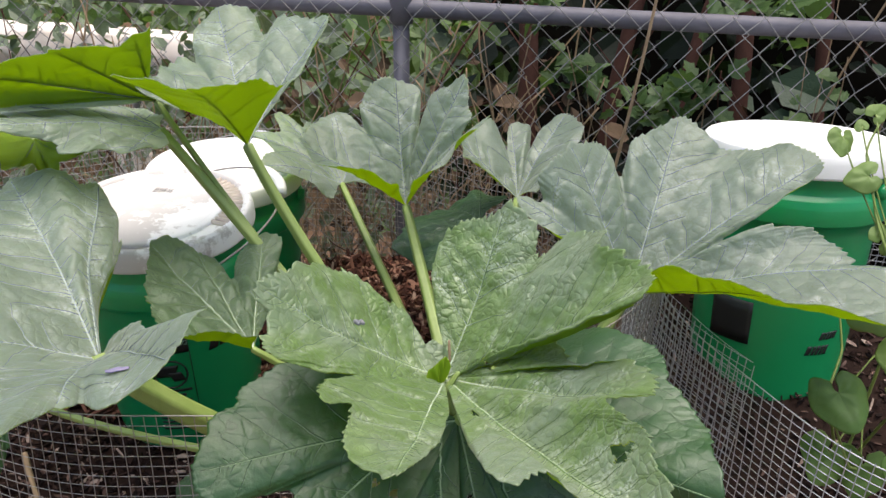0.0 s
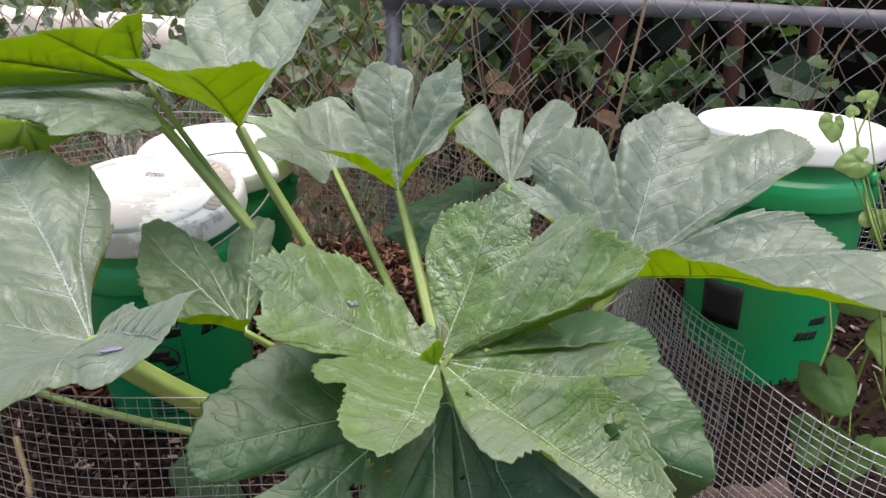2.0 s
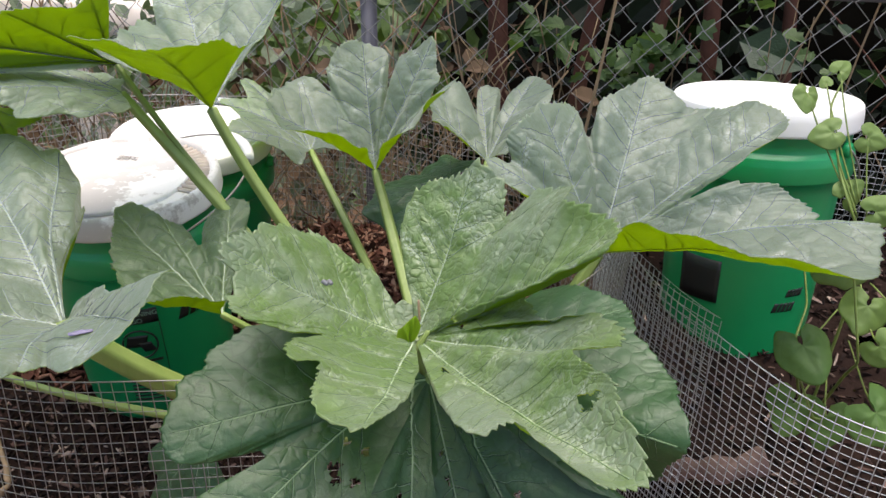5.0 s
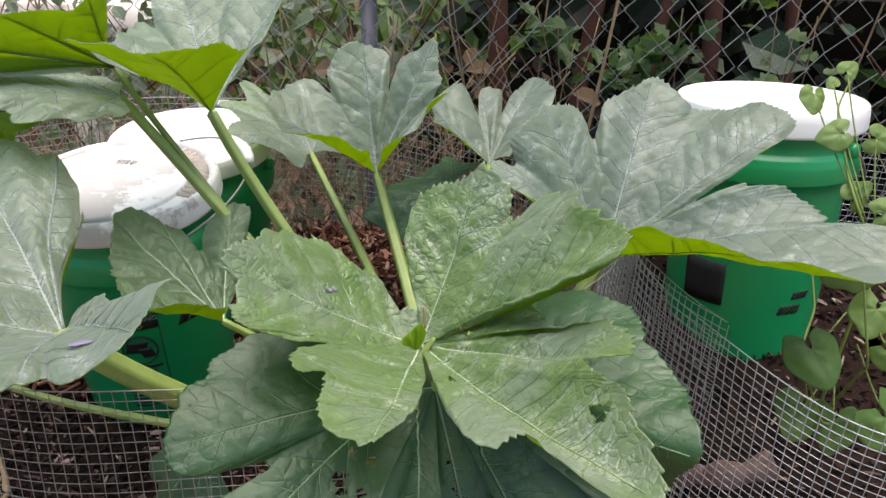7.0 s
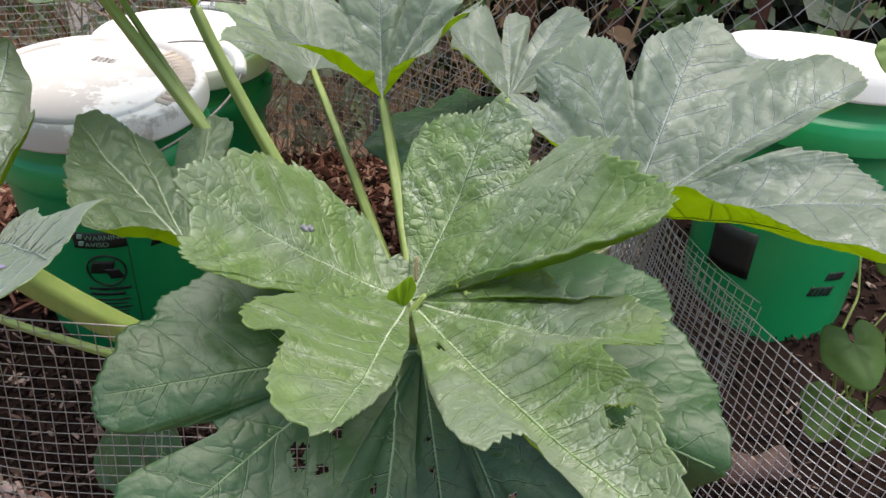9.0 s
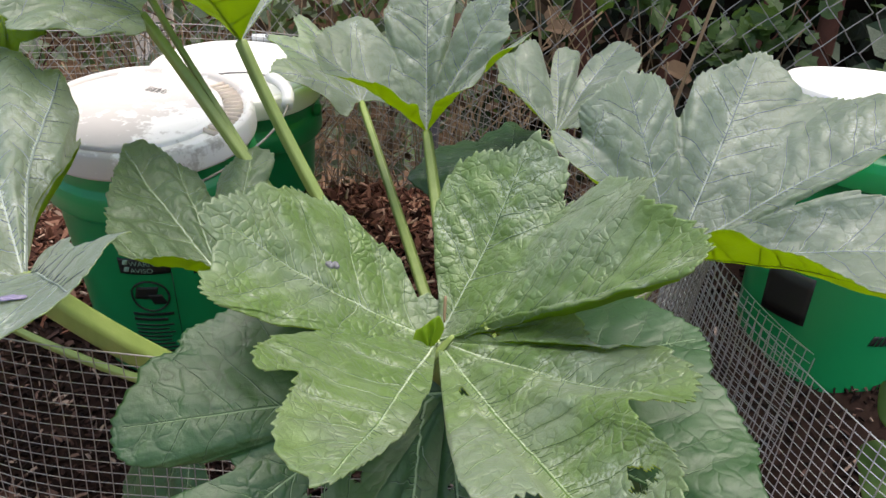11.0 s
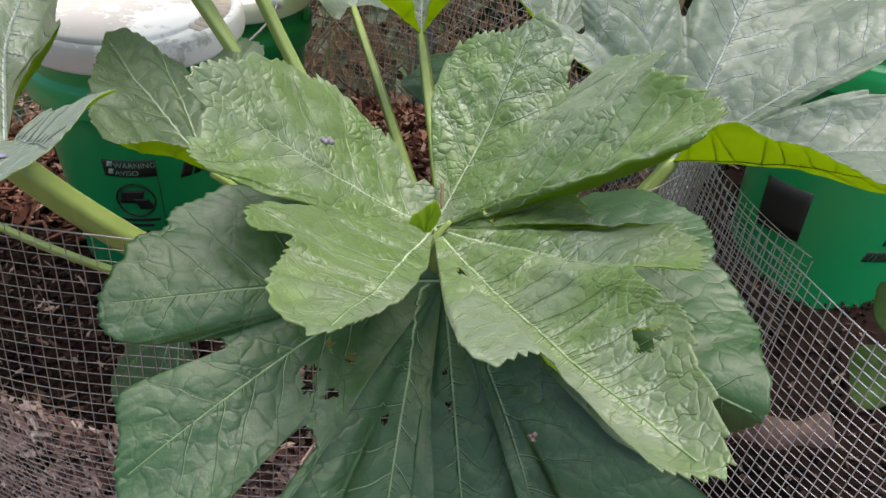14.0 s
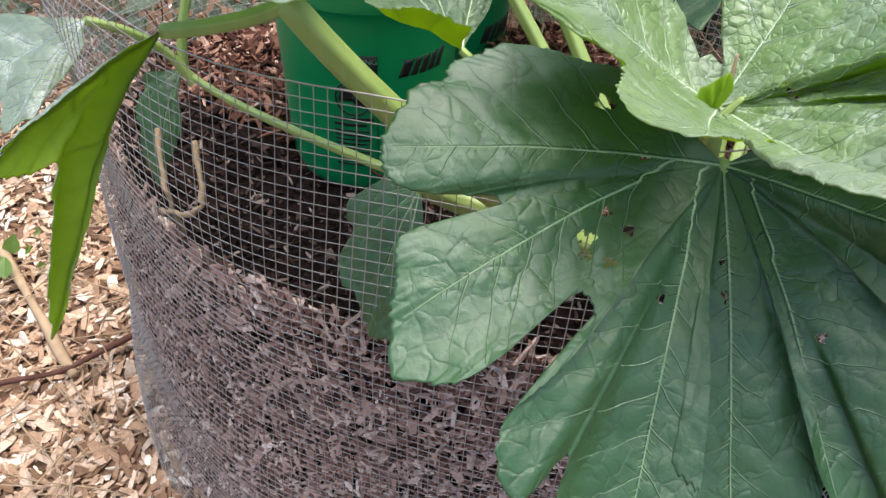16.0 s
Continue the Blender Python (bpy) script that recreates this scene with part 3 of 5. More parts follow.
# ---- growth behind the fence ----
def leaf_cloud(name, pts, size, material, label, category="foliage", tilt=0.8, lobed=False):
    """Many small creased leaves as one object."""
    n = len(pts)
    up = np.tile([0, -0.5, 0.8], (n, 1)) + rng.normal(0, tilt, (n, 3))
    up /= np.linalg.norm(up, axis=1, keepdims=True)
    a = np.cross(up, rng.normal(0, 1, (n, 3)))
    a /= np.linalg.norm(a, axis=1, keepdims=True)
    b = np.cross(up, a)
    L = size * rng.lognormal(0, 0.35, n)[:, None]
    Wd = L * rng.uniform(0.5, 0.9, n)[:, None]
    if lobed:
        half = ((0.06, 0.30, 0.05), (0.30, 0.52, 0.10), (0.44, 0.34, 0.06), (0.66, 0.46, 0.10), (0.74, 0.24, 0.05), (0.90, 0.14, 0.0))
        outline = ((0, 0, 0), *half, (1.04, 0, -0.06), *[(u, -w, h) for u, w, h in half[::-1]], (0.45, 0, 0))
        faces = [(14, k, k + 1, k + 2) for k in range(0, 12, 2)] + [(14, 12, 13, 0)]
    else:
        outline = ((0, 0, 0), (0.3, 0.42, 0.10), (0.68, 0.36, 0.08), (1, 0, -0.08), (0.68, -0.36, 0.08), (0.3, -0.42, 0.10), (0.5, 0, 0))
        faces = [(0, 1, 2, 6), (6, 2, 3, 4), (0, 6, 4, 5)]
    k = len(outline)
    v = np.stack([pts + a * L * u + b * Wd * w + up * L * h for u, w, h in outline], 1).reshape(-1, 3)
    f = ((np.arange(n) * k)[:, None, None] + np.array(faces)[None]).reshape(-1, 4)
    ob = add_mesh(name, v, f, material, smooth=False)
    return tagged(ob, label, category, kind="stuff")


def behind_fence():
    # dark shrubs: trunks, tangled stems, leaf masses
    for k, x in enumerate((0.05, 0.245, 0.43, 0.58, 0.78, 1.05, 1.4, 1.8, 2.2)):
        y = FENCE_Y + 0.24 + 0.08 * rng.random()
        p = bezier((x, y, -0.02), (x + rng.normal(0, 0.04), y, 0.5), (x + rng.normal(0, 0.08), y + 0.05, 1.1), (x + rng.normal(0, 0.2), y + 0.1, 2.0), 18)
        t = tube("shrub_trunk", p, np.linspace(0.030, 0.012, 18) * rng.uniform(0.6, 1.2), BARK, sides=9)
        tagged(t, "red-brown woody shrub stem behind the fence", "shrub", "shrub stems")
    cane = tube("cane", bezier((0.235, FENCE_Y - 0.03, 0.70), (0.25, FENCE_Y - 0.04, 0.92), (0.285, FENCE_Y - 0.03, 1.08), (0.30, FENCE_Y - 0.03, 1.42), 24), np.linspace(0.0038, 0.0026, 24), STRAW, sides=8)
    tagged(cane, "thin dry reddish cane leaning on the chain-link fence", "cane")
    paths, radii = [], []
    for _ in range(230):
        x = rng.uniform(-1.6, 2.6)
        y = FENCE_Y + rng.uniform(-0.02, 0.5)
        z0 = rng.uniform(0.0, 0.9)
        L = rng.uniform(0.2, 0.8)
        a = rng.uniform(0, 6.28)
        e = np.array([x + L * 0.6 * math.cos(a), y + 0.15 * math.sin(a), z0 + L * rng.uniform(0.1, 1.0)])
        s = np.array([x, y, z0])
        paths.append(bezier(s, s + (e - s) * 0.3 + rng.normal(0, 0.05, 3) * (1, 0.4, 1), s + (e - s) * 0.7 + rng.normal(0, 0.06, 3) * (1, 0.4, 1), e, 10))
        radii.append(np.linspace(1, 0.5, 10) * rng.uniform(0.0012, 0.0035))
    v, f = tubes(paths, radii, 4)
    tagged(add_mesh("tangled_stems", v, f, BARK), "tangle of thin bare brown stems and vines", "stems", kind="stuff")
    n = 700
    pts = np.stack([rng.uniform(-0.7, 0.3, n), FENCE_Y + 0.1 + 0.5 * rng.random(n), 0.95 * rng.random(n)], -1)
    leaf_cloud("dry_leaf_litter", pts, 0.04, DRY_LEAF, "dry brown leaves caught behind the fence", "leaf litter")
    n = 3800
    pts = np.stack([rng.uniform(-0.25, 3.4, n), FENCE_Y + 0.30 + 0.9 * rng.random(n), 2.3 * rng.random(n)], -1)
    leaf_cloud("hedge_foliage", pts, 0.075, HEDGE_DARK, "dense shrub foliage behind the fence, coloured near black for its shade")
    n = 800
    pts = np.stack([rng.uniform(-0.2, 3.0, n), FENCE_Y + 0.12 + 0.35 * rng.random(n) ** 2, rng.random(n) * 1.6], -1)
    keep = np.sin(pts[:, 0] * 7 + 2) + np.sin(pts[:, 2] * 9 + pts[:, 0] * 4) > 1.78
    leaf_cloud("vine_foliage", pts[keep][::3], 0.034, IVY_LEAF, "clumps of lighter lobed vine leaves on the fence", lobed=True)
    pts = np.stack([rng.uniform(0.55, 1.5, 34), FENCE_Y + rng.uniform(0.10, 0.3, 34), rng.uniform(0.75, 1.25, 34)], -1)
    leaf_cloud("broad_shade_foliage", pts, 0.085, HEDGE_MID, "broad green leaves behind the fence, shade put into their colour", tilt=0.5)
    paths, radii = [], []
    for k in range(360):
        x, z0, L = (rng.uniform(-1.3, 1.3), rng.uniform(0.5, 1.0), rng.uniform(0.15, 0.6)) if k < 34 else (rng.uniform(-1.0, 0.25), rng.uniform(0.1, 0.8), rng.uniform(0.1, 0.45))
        e = np.array([x + rng.normal(0, 0.12), FENCE_Y + rng.uniform(-0.01, 0.15), z0 + L])
        st = np.array([x, FENCE_Y + rng.uniform(0.0, 0.12), z0])
        paths.append(bezier(st, st + (e - st) * 0.3 + rng.normal(0, 0.03, 3) * (1, 0.3, 1), st + (e - st) * 0.7 + rng.normal(0, 0.03, 3) * (1, 0.3, 1), e, 10))
        radii.append(rng.uniform(0.0008, 0.0022))
    v, f = tubes(paths, radii, 5)
    tagged(add_mesh("dry_stems", v, f, STRAW), "thin pale dry stems leaning on the fence", "stems", kind="stuff")
    n = 2600
    pts = np.stack([rng.uniform(-2.6, -0.15, n), FENCE_Y + 0.05 + 0.5 * rng.random(n), rng.random(n) * 1.15], -1)
    leaf_cloud("grey_vine_foliage", pts, 0.045, HEDGE_GREY, "grey-green vine leaves and dry stems along the fence")
    n = 5000
    pts = np.stack([rng.uniform(-4.5, 0.0, n), FENCE_Y + 1.3 + 2.5 * rng.random(n), 0.1 + 1.0 * rng.random(n)], -1)
    leaf_cloud("far_greenery", pts, 0.11, HEDGE_LIGHT, "bright green undergrowth beyond the fence")
    # deep shade of the hedge, built as a near-black wavy sheet
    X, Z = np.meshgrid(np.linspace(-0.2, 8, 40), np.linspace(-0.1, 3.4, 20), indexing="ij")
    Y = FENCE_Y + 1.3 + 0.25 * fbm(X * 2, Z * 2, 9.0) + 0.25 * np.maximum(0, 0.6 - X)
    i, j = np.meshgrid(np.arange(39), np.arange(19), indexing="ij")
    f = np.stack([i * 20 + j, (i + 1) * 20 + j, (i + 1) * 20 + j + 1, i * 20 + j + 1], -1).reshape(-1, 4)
    tagged(add_mesh("backdrop", np.stack([X, Y, Z], -1).reshape(-1, 3), f, HEDGE_SHADE), "near-black sheet standing in for the deep shade of the hedge", "hedge", kind="structure")
    X, Z = np.meshgrid(np.linspace(-14, 1, 40), np.linspace(-0.1, 5, 20), indexing="ij")
    Y = FENCE_Y + 6 + 0.5 * fbm(X, Z, 4.0)
    tagged(add_mesh("backdrop", np.stack([X, Y, Z], -1).reshape(-1, 3), f, HEDGE_LIGHT), "distant green bank", "hedge", kind="structure")


behind_fence()


def plank():
    bm = bmesh.new()
    bmesh.ops.create_cube(bm, size=1.0, matrix=Matrix.Diagonal((1.9, 0.14, 0.115, 1)))
    bmesh.ops.subdivide_edges(bm, edges=[e for e in bm.edges if abs(e.verts[0].co.x - e.verts[1].co.x) > 0.5], cuts=18)
    for vtx in bm.verts:
        vtx.co += Vector((0, 0.004, 0.004)) * noise.noise(vtx.co * 5)
    bmesh.ops.bevel(bm, geom=list(bm.edges), offset=0.006, segments=2, affect="EDGES", clamp_overlap=True)
    root = empty("plank_stack", pose(-1.78, 2.2, 0.0, 0, 0, -2))
    tagged(root, "weathered pale timber beam on posts behind the fence", "timber")
    ob = part("beam", bm, PLANK, root)
    ob.location = (0, 0, 0.91)
    for px in (-0.7, 0.6):
        bm = bmesh.new()
        bmesh.ops.create_cube(bm, size=1.0, matrix=Matrix.LocRotScale((px, 0, 0.425), None, (0.09, 0.09, 0.86)))
        bmesh.ops.bevel(bm, geom=list(bm.edges), offset=0.006, segments=2, affect="EDGES")
        part("support_post", bm, PLANK, root)


plank()


# ---- buckets ----
BUCKET_H, R_TOP, R_BASE, R_LID = 0.385, 0.139, 0.123, 0.1485


def wall_radius(z):
    return R_BASE + (R_TOP - R_BASE) * min(1, max(0, z / BUCKET_H))


def on_wall(u, z, lift=0.0008):
    """A point on a bucket's wall: u metres round from the front, z up."""
    r = wall_radius(z) + lift
    a = u / R_TOP - math.pi / 2
    return (r * math.cos(a), r * math.sin(a), z)


def wall_patch(name, u0, u1, z0, z1, material, parent, slant=0.0, nu=10):
    us, zs = np.linspace(u0, u1, nu), np.linspace(z0, z1, 5)
    outer = [on_wall(u + slant * (z - z0), z, 0.0010) for u in us for z in zs]
    inner = [on_wall(u + slant * (z - z0), z, 0.0001) for u in us for z in zs]
    v = np.array(outer + inner)
    i, j = np.meshgrid(np.arange(nu - 1), np.arange(4), indexing="ij")
    f = np.stack([i * 5 + j, (i + 1) * 5 + j, (i + 1) * 5 + j + 1, i * 5 + j + 1], -1).reshape(-1, 4)
    n = nu * 5
    edge = [i * 5 for i in range(nu)] + [(nu - 1) * 5 + j for j in range(1, 5)] + [i * 5 + 4 for i in range(nu - 2, -1, -1)] + [j for j in range(3, 0, -1)]
    side = np.array([[a, a + n, b + n, b] for a, b in zip(edge, edge[1:] + edge[:1])])
    return add_mesh(name, v, np.concatenate([f, side]), material, parent)


def wall_text(name, text, u0, z0, size, material, parent):
    """Printed letters wrapped on the wall."""
    cu = bpy.data.curves.new(name, "FONT")
    cu.body, cu.size = text, size
    tmp = new(name + "_curve", cu)
    me = bpy.data.meshes.new_from_object(tmp.evaluated_get(bpy.context.evaluated_depsgraph_get()))
    bpy.data.objects.remove(tmp)
    for vtx in me.vertices:
        vtx.co = Vector(on_wall(u0 + vtx.co.x, z0 + vtx.co.y, 0.0024))
    me.name = name
    me.materials.append(material)
    ob = new(name, me)
    ob.parent = parent
    return ob


def wall_ring(name, u, z, r, thick, material, parent):
    path = [on_wall(u + r * math.cos(a), z + r * math.sin(a), 0.001) for a in np.linspace(0, 2 * math.pi, 40)]
    return tube(name, path, thick, material, parent, sides=5)


def bucket(m, label, bail, lid_label, rise=28.0, trough=True):
    root = empty("bucket", m)
    tagged(root, label, "bucket")
    prof = [(0.0001, 0.004), (R_BASE - 0.012, 0.004), (R_BASE - 0.003, 0.0), (R_BASE, 0.006)]
    prof += [(wall_radius(z), z) for z in np.linspace(0.02, BUCKET_H - 0.088, 14)]
    z = BUCKET_H - 0.088
    prof += [(wall_radius(z) + 0.011, z - 0.002), (wall_radius(z) + 0.0125, z), (wall_radius(z) + 0.0115, z + 0.022), (wall_radius(z) + 0.009, z + 0.033), (wall_radius(z) + 0.004, z + 0.038), (wall_radius(z + 0.04), z + 0.040)]
    prof += [(wall_radius(z + 0.05), z + 0.05), (R_TOP + 0.001, BUCKET_H - 0.012), (R_TOP + 0.001, BUCKET_H), (R_TOP - 0.003, BUCKET_H)]
    v, f = lathe(crisp(prof), 96)
    body = add_mesh("body", v, f, GREEN_PLASTIC, root, "ribbed green plastic wall")
    # lid: a skirt, a rounded rim, a ridged trough and a raised disc
    H = BUCKET_H
    v, f = lathe(crisp([(R_TOP + 0.003, H - 0.022), (R_LID - 0.001, H - 0.024), (R_LID, H - 0.02), (R_LID - 0.001, H - 0.002), (R_LID - 0.003, H + 0.008), (R_LID - 0.007, H + 0.0115), (R_LID - 0.012, H + 0.011), (R_LID - 0.015, H + 0.008), (R_LID - 0.017, H + 0.003), (R_LID - 0.040, H + 0.003), (0.0001, H + 0.003)]), 96)
    lid = add_mesh("lid", v, f, DIRTY_WHITE if trough else WHITE_PLASTIC, root, lid_label)
    # a shallow raised disc, off centre on the lid with the open trough
    r, ox = (0.118, -0.013) if trough else (R_LID - 0.018, 0.0)
    v, f = lathe(crisp([(r, H + 0.003), (r, H + 0.0075), (r - 0.002, H + 0.0096), (r - 0.010, H + 0.0098), (r - 0.012, H + 0.0088), (0.05, H + 0.0092), (0.0001, H + 0.0092)]), 96)
    v[:, 0] += ox
    v[:, 1] += 0.4 * ox
    v[:, 2] += 0.0006 * fbm(v[:, 0] * 40, v[:, 1] * 40, 2.0)
    disc = add_mesh("lid_disc", v, f, DIRTY_WHITE if trough else WHITE_PLASTIC, lid)
    for k in range(64 if trough else 0):
        a = 2 * math.pi * (k + 0.5) / 64
        if -0.10 * math.pi < (a + math.pi) % (2 * math.pi) - math.pi < 0.36 * math.pi:
            bm = bmesh.new()
            bmesh.ops.create_cube(bm, size=1.0, matrix=Matrix.Rotation(a, 4, "Z") @ Matrix.LocRotScale((R_LID - 0.030, 0, H + 0.0055), None, (0.026, 0.0045, 0.007)))
            bmesh.ops.bevel(bm, geom=list(bm.edges), offset=0.0012, segments=2, affect="EDGES")
            part("lid_rib", bm, RIB_TAN, lid)
    # bail: wire ears, wire bow and plastic grip, fallen over towards bail degrees
    ba = radians(bail)
    ax = np.array([math.cos(ba), math.sin(ba), 0])
    side = np.array([-math.sin(ba), math.cos(ba), 0])
    rr = R_TOP + 0.013
    zc = BUCKET_H - 0.045
    ang = np.linspace(0, math.pi, 40)
    rise = math.radians(rise)
    bow = [side * rr * math.cos(q) * (1 + 0.06 * math.sin(q)) + (ax * math.cos(rise) + np.array([0, 0, math.sin(rise)])) * 0.205 * math.sin(q) + np.array([0, 0, zc]) for q in ang]
    handle = tube("bail", bow, 0.0017, WIRE, root, "bent steel wire handle", sides=8)
    grip = np.array(bow[16:25])
    v, f = tubes([grip], [0.0088], 14)
    add_mesh("grip", v, f, WHITE_PLASTIC, handle, "white plastic grip")
    for sgn in (1, -1):
        e = side * sgn * (R_TOP + 0.007) + np.array([0, 0, zc])
        v, f = lathe([(0.0001, 0.006), (0.009, 0.006), (0.011, 0.003), (0.011, -0.004)], 16)
        rot = np.array(Matrix.Rotation(math.atan2(sgn * side[1], sgn * side[0]), 3, "Z") @ Matrix.Rotation(math.pi / 2, 3, "Y"))
        add_mesh("handle_ear", v @ rot.T + e, f, GREEN_PLASTIC, root)
    return root, body, lid


def warning_print(body, u):
    panel = wall_patch("warning_panel", u, u + 0.072, 0.205, 0.232, BLACK_INK, body)
    tagged(panel, "black warning panel with pale letters")
    wall_text("warning_word", "WARNING", u + 0.016, 0.2205, 0.0115, LABEL_GREY, panel)
    wall_text("warning_word", "AVISO", u + 0.016, 0.2085, 0.0115, LABEL_GREY, panel)
    for z in (0.2215, 0.2095):
        wall_patch("warning_sign", u + 0.006, u + 0.013, z, z + 0.008, LABEL_GREY, panel, slant=0.3, nu=3).location = (0, -0.0008, 0)
    wall_ring("warning_ring", u + 0.036, 0.165, 0.027, 0.0016, BLACK_INK, body)
    wall_patch("warning_picture", u + 0.012, u + 0.044, 0.160, 0.182, BLACK_INK, body, slant=0.3)
    wall_patch("warning_picture", u + 0.040, u + 0.060, 0.150, 0.168, BLACK_INK, body, slant=-0.4)
    wall_patch("warning_rule", u + 0.0715, u + 0.0727, 0.03, 0.205, BLACK_INK, body, nu=2)
    z = 0.128
    for k in range(11):
        wall_patch("print_line", u + 0.004, u + 0.066 - 0.012 * rng.random(), z, z + (0.005 if k < 2 else 0.0028), BLACK_INK, body)
        z -= 0.010 if k < 2 else 0.0075


def brand_print(body, u, z, k=1.0):
    """A slanted black wordmark drawn as plain bars."""
    for i, w in enumerate((0.016, 0.010, 0.012, 0.010, 0.012)):
        wall_patch("brand_bar", u, u + w * k, z, z + 0.026 * k, BLACK_INK, body, slant=0.35, nu=4)
        u += (w + 0.004) * k


HALF = BUCKET_H + 0.0115
front, body, lid = bucket(pose(-0.472, 1.104, 0.968 - HALF, 2.5, 0, 0), "green plastic bucket with dirty white lid standing in compost", 42, "dirty white plastic lid with ribbed trough", 16)
warning_print(body, 0.012)
brand_print(body, 0.115, 0.195)
for k in range(14):
    w = 0.0002 + 0.0003 * (k * 7 % 3) / 2
    v, f = tubes([[[-0.030 + 0.0024 * k, 0.046, BUCKET_H + 0.0095], [-0.030 + 0.0024 * k, 0.062, BUCKET_H + 0.0095]]], [w], 4)
    add_mesh("code_bar", v, f, BLACK_INK, lid)
back, body, lid = bucket(pose(-0.496, 1.392, 0.919 - HALF, 1, 0, 20), "green plastic bucket with white lid against the fence", 75, "clean white plastic lid", 12, False)
brand_print(body, 0.10, 0.16, 1.2)
right, body, lid = bucket(pose(0.533, 1.290, 1.068 - 1.10 * HALF, -8, 2, 25) @ Matrix.Diagonal((1, 1, 1.10, 1)), "green plastic bucket with white lid in the other cage", 20, "bright white plastic lid", -35, False)
wall_patch("black_patch", -0.203, -0.126, 0.100, 0.168, BLACK_INK, body)
brand_print(body, -0.008, 0.118, 0.45)
brand_print(body, -0.030, 0.094, 0.55)


# ---- the squash plant ----
def smooth_ring(a, sigma):
    """Gaussian smoothing of a sequence, its ends held."""
    k = int(3 * sigma) + 1
    w = np.exp(-0.5 * (np.arange(-k, k + 1) / sigma) ** 2)
    return np.convolve(np.pad(a, k, mode="edge"), w / w.sum(), "valid")


def leaf_margin(tip, ln, clefts, slit):
    """The outline through the lobes' tips, dense, with each point's place in the list of lobes."""
    K, out, at = len(ln), [], []
    for k in range(K - 1):
        x = np.linspace(0, 1, 60, endpoint=k == K - 2)[:, None]
        p1, p2 = tip[k], tip[k + 1]
        if clefts[k] > 0.04:
            lin = (1 - x) * p1 + x * p2
            size = (1 - x[:, 0]) * ln[k] + x[:, 0] * ln[k + 1]
            mid = np.abs(x[:, 0] - 0.5)
            dip = 0.8 * np.exp(-(mid / (slit if clefts[k] > 0.4 else 0.24)) ** 2) + 0.2 * np.exp(-(mid / 0.30) ** 2)
            grow = np.clip(size / np.linalg.norm(lin, axis=1), 1, 2) ** 0.7
            out.append(lin * (grow * (1 - clefts[k] * dip))[:, None])
        else:
            p0 = tip[k - 1] if k and clefts[k - 1] <= 0.04 else 1.5 * p1 - 0.5 * p2
            p3 = tip[k + 2] if k < K - 2 and clefts[k + 1] <= 0.04 else 1.5 * p2 - 0.5 * p1
            out.append(0.5 * (2 * p1 + (p2 - p0) * x + (2 * p0 - 5 * p1 + 4 * p2 - p3) * x ** 2 + (3 * p1 - p0 - 3 * p2 + p3) * x ** 3))
        at.append(k + x[:, 0])
    return np.concatenate(out), np.concatenate(at)


